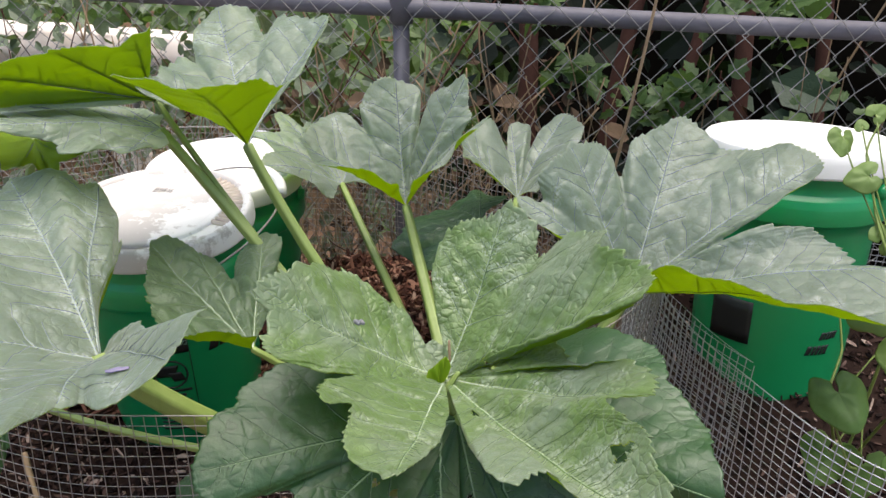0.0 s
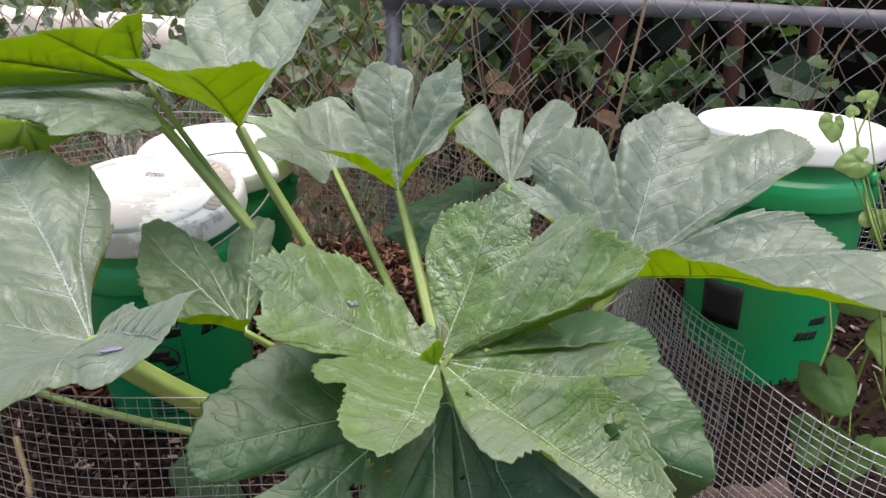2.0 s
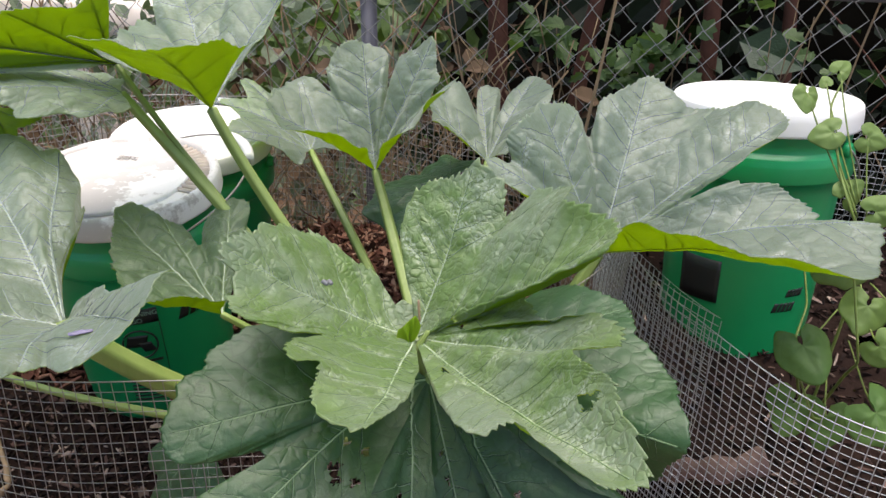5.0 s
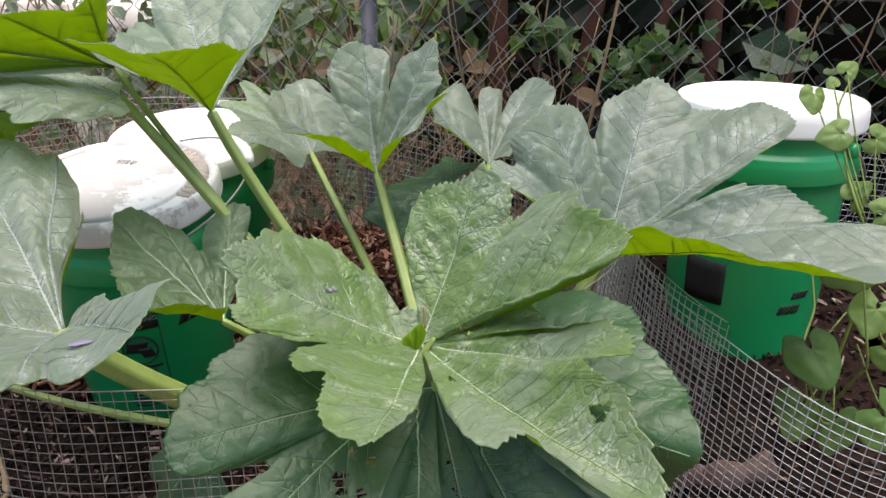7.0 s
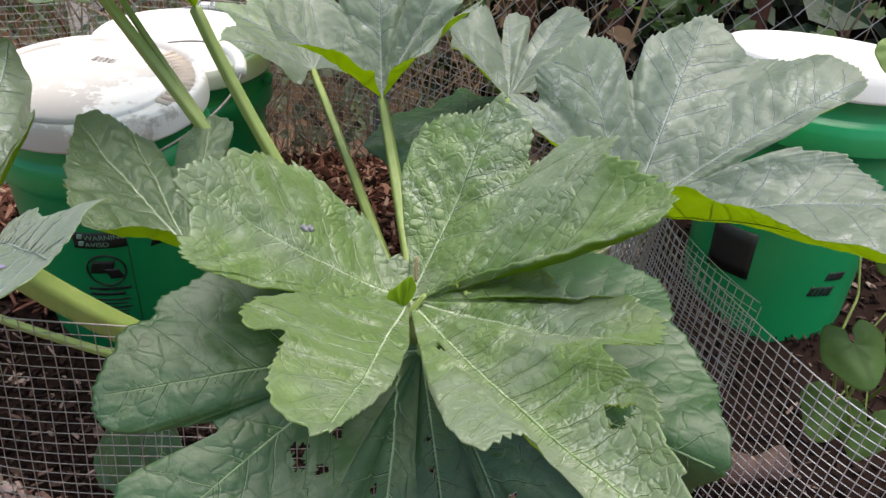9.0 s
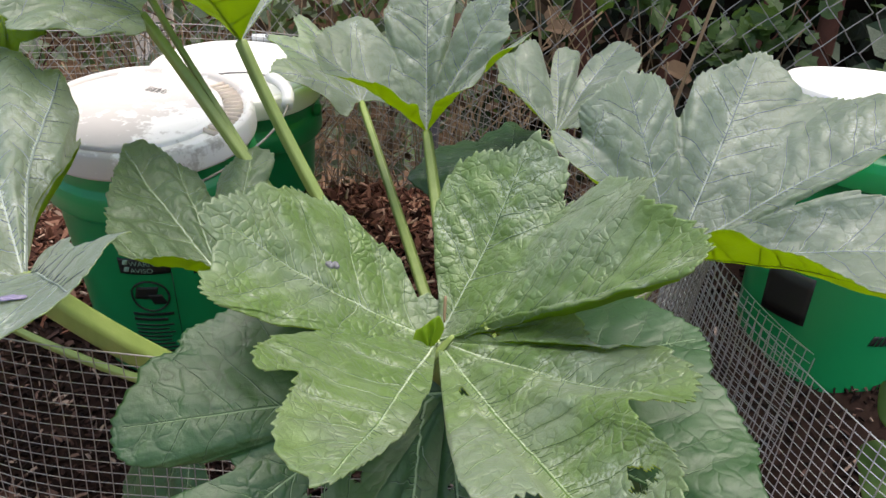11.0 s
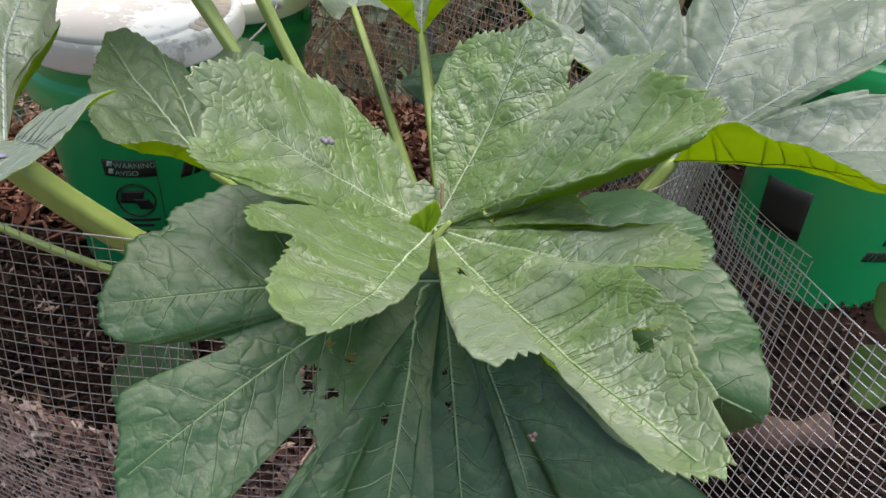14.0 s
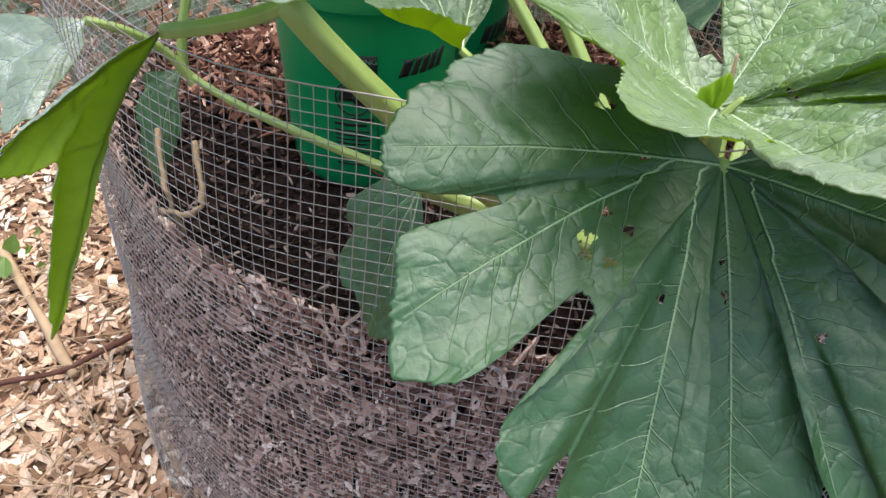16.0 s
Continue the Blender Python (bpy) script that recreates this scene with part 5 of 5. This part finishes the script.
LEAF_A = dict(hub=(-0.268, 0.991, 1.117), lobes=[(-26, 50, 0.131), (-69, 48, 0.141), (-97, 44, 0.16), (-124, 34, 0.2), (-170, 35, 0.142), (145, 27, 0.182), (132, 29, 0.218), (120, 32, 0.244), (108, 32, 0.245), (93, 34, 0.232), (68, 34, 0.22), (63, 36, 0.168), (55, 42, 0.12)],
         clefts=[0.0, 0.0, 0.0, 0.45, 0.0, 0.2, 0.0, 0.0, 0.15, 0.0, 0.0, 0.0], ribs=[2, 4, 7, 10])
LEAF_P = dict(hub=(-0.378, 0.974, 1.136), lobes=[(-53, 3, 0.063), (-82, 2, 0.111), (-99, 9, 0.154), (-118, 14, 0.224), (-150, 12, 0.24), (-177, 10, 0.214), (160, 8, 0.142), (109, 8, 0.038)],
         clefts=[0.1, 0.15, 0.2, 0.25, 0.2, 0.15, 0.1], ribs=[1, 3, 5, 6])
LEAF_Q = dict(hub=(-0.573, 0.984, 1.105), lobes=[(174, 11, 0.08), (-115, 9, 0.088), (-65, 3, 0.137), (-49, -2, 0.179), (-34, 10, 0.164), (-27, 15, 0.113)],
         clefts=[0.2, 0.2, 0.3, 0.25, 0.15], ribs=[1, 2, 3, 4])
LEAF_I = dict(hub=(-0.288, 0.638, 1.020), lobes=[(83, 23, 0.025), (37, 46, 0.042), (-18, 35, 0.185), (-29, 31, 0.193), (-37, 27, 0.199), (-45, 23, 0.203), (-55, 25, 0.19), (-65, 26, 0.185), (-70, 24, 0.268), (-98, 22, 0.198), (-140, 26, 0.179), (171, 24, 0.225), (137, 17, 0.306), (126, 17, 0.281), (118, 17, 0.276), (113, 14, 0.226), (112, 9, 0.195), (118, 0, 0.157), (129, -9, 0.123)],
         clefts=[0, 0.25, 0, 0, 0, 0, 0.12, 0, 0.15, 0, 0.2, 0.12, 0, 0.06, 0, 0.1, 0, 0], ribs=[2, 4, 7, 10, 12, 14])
LEAF_I_LOBE = dict(hub=(-0.371, 0.586, 0.996), lobes=[(-95, -6, 0.032), (-102, -14, 0.088), (-100, -15, 0.15), (-100, -17, 0.184), (-99, -24, 0.15), (-96, -34, 0.154), (-93, -41, 0.197), (-88, -48, 0.254), (-91, -48, 0.183), (-102, -45, 0.124), (-109, -42, 0.063)],
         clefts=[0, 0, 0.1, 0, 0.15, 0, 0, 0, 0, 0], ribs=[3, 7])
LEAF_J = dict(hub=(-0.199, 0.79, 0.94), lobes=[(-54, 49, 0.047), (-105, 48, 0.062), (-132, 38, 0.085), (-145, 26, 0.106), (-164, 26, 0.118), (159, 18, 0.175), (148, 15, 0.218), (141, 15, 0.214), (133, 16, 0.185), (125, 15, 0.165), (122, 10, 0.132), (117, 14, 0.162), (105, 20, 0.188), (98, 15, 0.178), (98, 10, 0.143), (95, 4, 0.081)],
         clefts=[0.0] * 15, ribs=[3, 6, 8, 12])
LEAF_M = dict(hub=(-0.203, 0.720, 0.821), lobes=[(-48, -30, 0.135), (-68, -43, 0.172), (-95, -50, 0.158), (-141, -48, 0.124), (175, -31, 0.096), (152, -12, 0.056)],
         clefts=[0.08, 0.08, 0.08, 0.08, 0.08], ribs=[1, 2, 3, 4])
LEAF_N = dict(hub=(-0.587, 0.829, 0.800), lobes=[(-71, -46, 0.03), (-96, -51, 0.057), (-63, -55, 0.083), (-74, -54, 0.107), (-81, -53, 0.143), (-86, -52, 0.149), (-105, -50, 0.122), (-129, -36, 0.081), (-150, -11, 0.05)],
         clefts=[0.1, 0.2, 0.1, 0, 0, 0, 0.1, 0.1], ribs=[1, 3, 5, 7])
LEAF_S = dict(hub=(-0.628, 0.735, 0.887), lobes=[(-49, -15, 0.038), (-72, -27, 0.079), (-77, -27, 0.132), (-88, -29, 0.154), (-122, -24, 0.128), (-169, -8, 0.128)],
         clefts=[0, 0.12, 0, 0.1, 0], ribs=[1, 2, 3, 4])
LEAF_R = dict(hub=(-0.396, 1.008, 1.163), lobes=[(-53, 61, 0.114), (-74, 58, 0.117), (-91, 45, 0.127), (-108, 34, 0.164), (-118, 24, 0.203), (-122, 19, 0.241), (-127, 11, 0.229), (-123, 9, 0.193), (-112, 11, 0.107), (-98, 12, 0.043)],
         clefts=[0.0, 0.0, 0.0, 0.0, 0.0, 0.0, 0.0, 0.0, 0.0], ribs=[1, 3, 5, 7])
# holes as azimuth, metres from the hub, half width, stretch
HOLES_E = [(-115, 0.103, 0.0045, 1.0), (-120, 0.134, 0.0050, 1.6), (-117, 0.140, 0.0042, 1.2), (-111, 0.135, 0.0044, 1.2), (-68, 0.102, 0.0042, 1.0), (-144, 0.064, 0.0034, 1.0), (-124, 0.109, 0.0028, 1.4), (-70, 0.076, 0.0028, 1.0), (-95, 0.124, 0.0022, 1.8), (-41, 0.143, 0.0032, 1.0), (-165, 0.100, 0.0055, 1.4)]
HOLES_C = [(-51, 0.273, 0.0055, 1.8), (-11, 0.058, 0.0028, 1.6), (-64, 0.098, 0.0030, 2.4)]
plant = empty("squash_plant", pose(*CROWN))
tagged(plant, "large squash plant with broad lobed grey-green leaves on thick stalks", "vegetable plant")


def rel(spec):
    return dict(hub=np.array(spec["hub"]) - np.array(CROWN), lobes=spec["lobes"], clefts=spec["clefts"], ribs=spec["ribs"])


LOOK = {
    "squash_leaf_top": dict(vein=VEIN_TOP, bristle=0.007, teeth=0.10, quilt=0.5, uneven=0.75, ns=72, pitch=0.028, step=0.0022),
    "crumpled_squash_leaf_top": dict(vein=VEIN_YOUNG, rib_width=0.0011),
    "young_squash_leaf_top": dict(vein=VEIN_YOUNG, bristle=0.010),
    "mature_squash_leaf_top": dict(vein=VEIN_OLD, bristle=0.009),
}


def squash_leaf(spec, material, label, seed, start, c1=None, c2=None, r=(0.013, 0.008), **kw):
    q = rel(spec)
    leaf = blade("leaf", material=material, parent=plant, label=label, seed=seed, **q, **{**LOOK[material.name], **kw})
    h, st = q["hub"], np.array(start) - np.array(CROWN)
    c1 = st + np.array(c1 if c1 else (h - st) * 0.33)
    c2 = h + np.array(c2 if c2 else (st - h) * 0.33)
    petiole(bezier(st, c1, c2, h + np.array([0, 0, -0.002]), 26), r[0], r[1], leaf)
    return leaf


C0 = np.array(CROWN)
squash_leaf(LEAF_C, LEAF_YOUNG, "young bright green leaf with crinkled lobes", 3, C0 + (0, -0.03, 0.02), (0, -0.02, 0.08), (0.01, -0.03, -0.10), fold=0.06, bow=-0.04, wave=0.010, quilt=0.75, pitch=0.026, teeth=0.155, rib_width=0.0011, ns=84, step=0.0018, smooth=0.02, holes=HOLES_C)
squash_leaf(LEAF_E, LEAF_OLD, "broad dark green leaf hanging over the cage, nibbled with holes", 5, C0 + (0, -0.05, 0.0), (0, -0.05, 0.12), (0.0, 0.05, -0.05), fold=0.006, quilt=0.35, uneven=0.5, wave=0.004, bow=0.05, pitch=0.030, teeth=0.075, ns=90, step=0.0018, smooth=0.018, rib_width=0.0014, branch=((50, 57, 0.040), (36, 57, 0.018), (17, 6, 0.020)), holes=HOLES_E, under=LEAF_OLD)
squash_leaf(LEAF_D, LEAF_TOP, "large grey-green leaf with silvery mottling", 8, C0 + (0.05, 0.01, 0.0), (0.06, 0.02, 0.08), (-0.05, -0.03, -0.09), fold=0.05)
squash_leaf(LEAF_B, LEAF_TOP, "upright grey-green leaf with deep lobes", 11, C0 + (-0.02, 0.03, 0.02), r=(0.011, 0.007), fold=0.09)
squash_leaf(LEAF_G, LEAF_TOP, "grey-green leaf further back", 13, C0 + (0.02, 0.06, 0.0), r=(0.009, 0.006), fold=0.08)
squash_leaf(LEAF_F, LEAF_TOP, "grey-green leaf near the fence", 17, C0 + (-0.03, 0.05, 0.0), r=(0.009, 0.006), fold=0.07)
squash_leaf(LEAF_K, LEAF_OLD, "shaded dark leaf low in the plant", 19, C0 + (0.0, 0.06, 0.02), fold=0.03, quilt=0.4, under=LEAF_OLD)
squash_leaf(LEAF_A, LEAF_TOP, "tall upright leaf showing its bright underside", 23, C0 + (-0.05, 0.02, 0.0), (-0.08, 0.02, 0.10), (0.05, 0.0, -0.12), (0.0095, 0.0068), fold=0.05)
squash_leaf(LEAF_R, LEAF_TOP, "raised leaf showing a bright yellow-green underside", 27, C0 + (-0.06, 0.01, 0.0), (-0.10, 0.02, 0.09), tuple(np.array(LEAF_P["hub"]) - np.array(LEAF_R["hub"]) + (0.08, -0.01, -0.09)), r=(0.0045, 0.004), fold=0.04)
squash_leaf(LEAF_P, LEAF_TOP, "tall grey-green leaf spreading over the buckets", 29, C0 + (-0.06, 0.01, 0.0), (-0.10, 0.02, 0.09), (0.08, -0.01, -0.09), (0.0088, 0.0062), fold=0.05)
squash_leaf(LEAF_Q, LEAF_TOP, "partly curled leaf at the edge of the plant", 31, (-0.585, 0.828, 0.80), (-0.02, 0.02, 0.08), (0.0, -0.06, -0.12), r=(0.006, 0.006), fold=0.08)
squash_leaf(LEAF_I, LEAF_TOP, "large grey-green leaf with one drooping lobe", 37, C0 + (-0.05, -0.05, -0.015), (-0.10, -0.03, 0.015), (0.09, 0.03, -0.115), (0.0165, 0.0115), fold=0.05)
# the large leaf's drooping lobe, built as a blade of its own
squash_leaf(LEAF_I_LOBE, LEAF_TOP, "narrow drooping lobe of the large leaf, a separate blade with bright underside over the cage", 39, LEAF_I["hub"], (-0.01, -0.01, -0.015), (0.02, 0.01, 0.0), (0.007, 0.006), fold=0.06, wave=0.006)
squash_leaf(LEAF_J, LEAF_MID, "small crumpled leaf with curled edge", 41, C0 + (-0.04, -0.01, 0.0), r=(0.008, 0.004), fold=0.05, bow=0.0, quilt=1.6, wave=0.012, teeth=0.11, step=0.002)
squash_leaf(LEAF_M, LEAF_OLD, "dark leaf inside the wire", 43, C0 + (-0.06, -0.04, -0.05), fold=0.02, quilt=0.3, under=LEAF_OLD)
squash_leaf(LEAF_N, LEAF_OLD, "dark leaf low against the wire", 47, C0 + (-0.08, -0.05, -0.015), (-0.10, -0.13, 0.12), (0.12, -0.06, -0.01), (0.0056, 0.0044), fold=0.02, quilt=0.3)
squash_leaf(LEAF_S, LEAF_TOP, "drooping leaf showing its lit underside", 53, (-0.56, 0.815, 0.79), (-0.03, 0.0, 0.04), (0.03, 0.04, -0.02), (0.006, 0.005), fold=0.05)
v, f = lathe([(0.0001, -0.10), (0.045, -0.10), (0.040, -0.04), (0.030, 0.0), (0.015, 0.03), (0.0001, 0.035)], 24)
add_mesh("crown", v, f, PETIOLE, plant, "thick pale green crown of the stalks")


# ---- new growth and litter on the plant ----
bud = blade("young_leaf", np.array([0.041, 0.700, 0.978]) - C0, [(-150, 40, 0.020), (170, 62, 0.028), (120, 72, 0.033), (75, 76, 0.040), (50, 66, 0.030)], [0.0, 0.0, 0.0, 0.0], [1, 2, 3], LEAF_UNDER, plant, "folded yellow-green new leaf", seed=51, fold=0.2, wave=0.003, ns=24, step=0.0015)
petiole(bezier(C0 * 0 + (0, -0.02, 0.02), (-0.01, -0.05, 0.08), (-0.015, -0.16, 0.16), np.array([0.041, 0.700, 0.978]) - C0, 16), 0.006, 0.004, bud)
p = np.array([0.0405, 0.698, 0.976]) - C0
petiole(bezier(p, p + (0.005, 0.001, 0.006), p + (0.010, 0.004, 0.016), p + (0.0165, 0.008, 0.026), 14), 0.0050, 0.0022, plant, "short young stalk at the crown")

stick = tube("twig", bezier((0.0435, 0.7290, 1.024), (0.0440, 0.7270, 1.017), (0.0445, 0.7250, 1.011), (0.0460, 0.7215, 1.0025), 10), [0.0010, 0.0013, 0.0015, 0.0014, 0.0015, 0.0015, 0.0014, 0.0013, 0.0012, 0.0008], STRAW, sides=7)
tagged(stick, "short dry brown twig lying on the young leaf", "twig")

bm = bmesh.new()
bmesh.ops.create_icosphere(bm, subdivisions=3, radius=1.0, matrix=pose(-0.1975, 0.5370, 1.0952, -12, 2, 28) @ Matrix.Diagonal((0.0095, 0.0036, 0.0014, 1)))
for vtx in bm.verts:
    vtx.co += Vector((0.001, 0.001, 0.001)) * noise.noise(vtx.co * 300)
me = bpy.data.meshes.new("petal")
bm.to_mesh(me)
bm.free()
me.materials.append(plain("violet_petal", (0.17, 0.15, 0.24), 0.5, var=0.3, scale=200))
tagged(new("petal", me), "small fallen violet petal on a grey-green leaf", "petal")

bm = bmesh.new()
for k in range(5):
    bmesh.ops.create_icosphere(bm, subdivisions=2, radius=0.0021 + 0.0006 * (k % 2), matrix=pose(-0.0385 + 0.0020 * k, 0.6735 - 0.0012 * (k % 3), 1.0725 + 0.0006 * (k % 2)))
me = bpy.data.meshes.new("dropping")
bm.to_mesh(me)
bm.free()
me.materials.append(plain("chalky_black_and_white", (0.16, 0.16, 0.17), 0.7, var=0.98, scale=420))
tagged(new("dropping", me), "black and white bird dropping on the young leaf", "dropping")


# ---- roots and sticks ----
def root_bit(path, r, label, category="root", material=None):
    p = np.asarray(path, float)
    t = np.linspace(0, len(p) - 1, 30)
    q = np.stack([np.interp(t, np.arange(len(p)), p[:, k]) for k in range(3)], -1)
    for _ in range(8):
        q[1:-1] = (q[:-2] + 2 * q[1:-1] + q[2:]) / 4
    q += 0.0012 * np.stack([np.sin(t * 7), np.cos(t * 9), np.sin(t * 11)], -1)
    tagged(tube("dry_" + category, q, r * (1 + 0.2 * np.sin(t * 5)), material or STRAW, sides=8), label, category)


root_bit([(-0.587, 0.765, 0.742), (-0.560, 0.735, 0.715), (-0.540, 0.715, 0.690), (-0.53, 0.72, 0.63)], 0.0034, "pale bent root sticking out of the compost")
root_bit([(-0.530, 0.765, 0.742), (-0.500, 0.735, 0.712), (-0.485, 0.715, 0.695), (-0.500, 0.705, 0.680), (-0.555, 0.715, 0.662)], 0.0038, "pale curled root pressed against the wire")
root_bit([(-1.415, 1.002, 0.04), (-1.2, 0.90, 0.035), (-0.98, 0.793, 0.03)], 0.011, "straight pale stick lying on the wood chips", "stick")
root_bit([(-1.20, 0.60, 0.035), (-1.0, 0.78, 0.04), (-0.92, 0.98, 0.045)], 0.006, "thin brown stick on the wood chips", "stick", BARK)
root_bit([(0.375, 0.96, 0.60), (0.42, 0.91, 0.655), (0.455, 0.89, 0.680), (0.50, 0.905, 0.690)], 0.017, "weathered brown branch lying on the compost", "branch", plain("weathered_branch", (0.20, 0.125, 0.105), 0.9, var=0.4, scale=30, bump=0.6))


# ---- vine in the other cage ----
VINE_LEAVES = [
    (0.486, 0.868, 0.912, 0.040, 295, 0), (0.527, 0.914, 1.014, 0.046, 200, 0), (0.560, 0.847, 0.934, 0.026, 330, 0),
    (0.556, 0.800, 0.876, 0.042, 300, 0), (0.502, 0.880, 0.812, 0.036, 250, 0), (0.540, 0.870, 0.806, 0.036, 270, 0),
    (0.498, 1.104, 1.146, 0.022, 250, 0), (0.526, 1.062, 1.110, 0.024, 210, 0), (0.568, 1.055, 1.108, 0.022, 340, 0),
    (0.538, 1.123, 1.172, 0.016, 40, 0), (0.521, 1.112, 1.158, 0.010, 120, 0), (0.551, 1.026, 1.040, 0.024, 30, 0),
    (0.576, 0.991, 1.036, 0.026, 20, 0), (0.560, 0.904, 0.952, 0.032, 250, 0), (0.604, 0.883, 0.952, 0.034, 340, 0),
]
vine = empty("vine_plant", pose(0.57, 0.99, 0.69))
tagged(vine, "slender climbing vine with heart-shaped yellow-green leaves", "vine")
V0 = np.array([0.57, 0.99, 0.69])


def vine_stem(path, r=0.0022):
    p = np.asarray(path, float)
    t = np.linspace(0, len(p) - 1, 40)
    q = np.stack([np.interp(t, np.arange(len(p)), p[:, k]) for k in range(3)], -1)
    for _ in range(3):
        q[1:-1] = (q[:-2] + 2 * q[1:-1] + q[2:]) / 4
    return tube("stem", q - V0, np.linspace(r, r * 0.6, 40), VINE_STEM, vine, sides=7)


vine_stem([(0.575, 0.99, 0.69), (0.578, 0.982, 0.98), (0.56, 1.002, 1.017), (0.547, 1.014, 1.042), (0.539, 1.041, 1.068), (0.534, 1.054, 1.093), (0.527, 1.098, 1.13), (0.544, 1.119, 1.163)])
vine_stem([(0.57, 0.98, 0.69), (0.505, 0.94, 0.862), (0.527, 0.985, 0.895), (0.523, 1.02, 0.936)])
vine_stem([(0.57, 0.98, 0.69), (0.56, 0.90, 0.85), (0.55, 0.86, 0.90), (0.53, 0.90, 1.0)])
vine_stem([(0.57, 0.98, 0.69), (0.55, 0.88, 0.79), (0.52, 0.86, 0.81), (0.49, 0.86, 0.87)])
for k, (x, y, zz, r, turn, tilt) in enumerate(VINE_LEAVES):
    n = Vector((0.35 * math.sin(k * 2.4), -0.80, 0.60 + 0.2 * math.cos(k * 1.9))).normalized()
    e1 = n.cross(Vector((0, 0, 1))).normalized()
    e2 = e1.cross(n)
    rows = []
    for a, f in ((168, 0.42), (140, 0.80), (105, 0.88), (65, 0.90), (30, 0.98), (0, 1.25), (-30, 0.98), (-65, 0.90), (-105, 0.88), (-140, 0.80), (-168, 0.42)):
        q = radians(turn + a)
        d = (e1 * -math.cos(q) + e2 * math.sin(q) + n * (0.22 * math.cos(radians(2 * a)) - 0.15)).normalized()
        rows.append((math.degrees(math.atan2(d.y, d.x)), math.degrees(math.asin(d.z)), r * f))
    hub = np.array([x, y, zz])
    leaf = blade("leaf", hub - V0, rows, [0.0] * 10, [1, 3, 5, 7, 9], VINE_YOUNG if zz > 0.93 else VINE_LEAF, vine, seed=60 + k, fold=0.10, teeth=0.0, quilt=0.25, wave=0.004, ns=16, step=0.004, pitch=0.012, under=VINE_YOUNG if zz > 0.93 else VINE_LEAF)
    near = np.array([0.575, 0.985, min(zz, 0.99)])
    tube("leaf_stalk", bezier(hub - V0, hub - V0 + (near - hub) * 0.3 + np.array([0, 0, -0.01]), hub - V0 + (near - hub) * 0.5, hub - V0 + (near - hub) * 0.75, 12), 0.0011, VINE_STEM, leaf, sides=6)


# ---- ivy tufts on the fence ----
def ivy(x, z, n, size, spread, label):
    pts = np.stack([x + rng.normal(0, spread, n), FENCE_Y + 0.02 + 0.05 * rng.random(n), z + rng.normal(0, spread * 0.6, n)], -1)
    leaf_cloud("ivy_tuft", pts, size, IVY_LEAF, label, "ivy", 0.45, True)


for x, zz, n, sp in ((0.354, 1.02, 30, 0.032), (0.406, 1.04, 22, 0.028), (0.296, 1.00, 16, 0.026), (0.156, 1.08, 18, 0.035), (0.46, 1.207, 26, 0.035), (0.54, 1.20, 26, 0.04), (0.084, 1.19, 14, 0.03), (0.62, 1.02, 10, 0.05), (0.20, 1.04, 10, 0.04)):
    ivy(x, zz, n, 0.034, sp, "tuft of light green lobed ivy leaves through the fence")


# ---- weeds on the path ----
pts = np.concatenate([np.stack([x + rng.normal(0, 0.05, 14), y + rng.normal(0, 0.05, 14), 0.025 + 0.03 * rng.random(14)], -1) for x, y in ((-1.15, 1.25), (-1.35, 1.0), (-1.0, 1.4))])
leaf_cloud("seedling_weeds", pts, 0.028, VINE_LEAF, "small green weed seedlings among the wood chips", "weeds", 0.5)
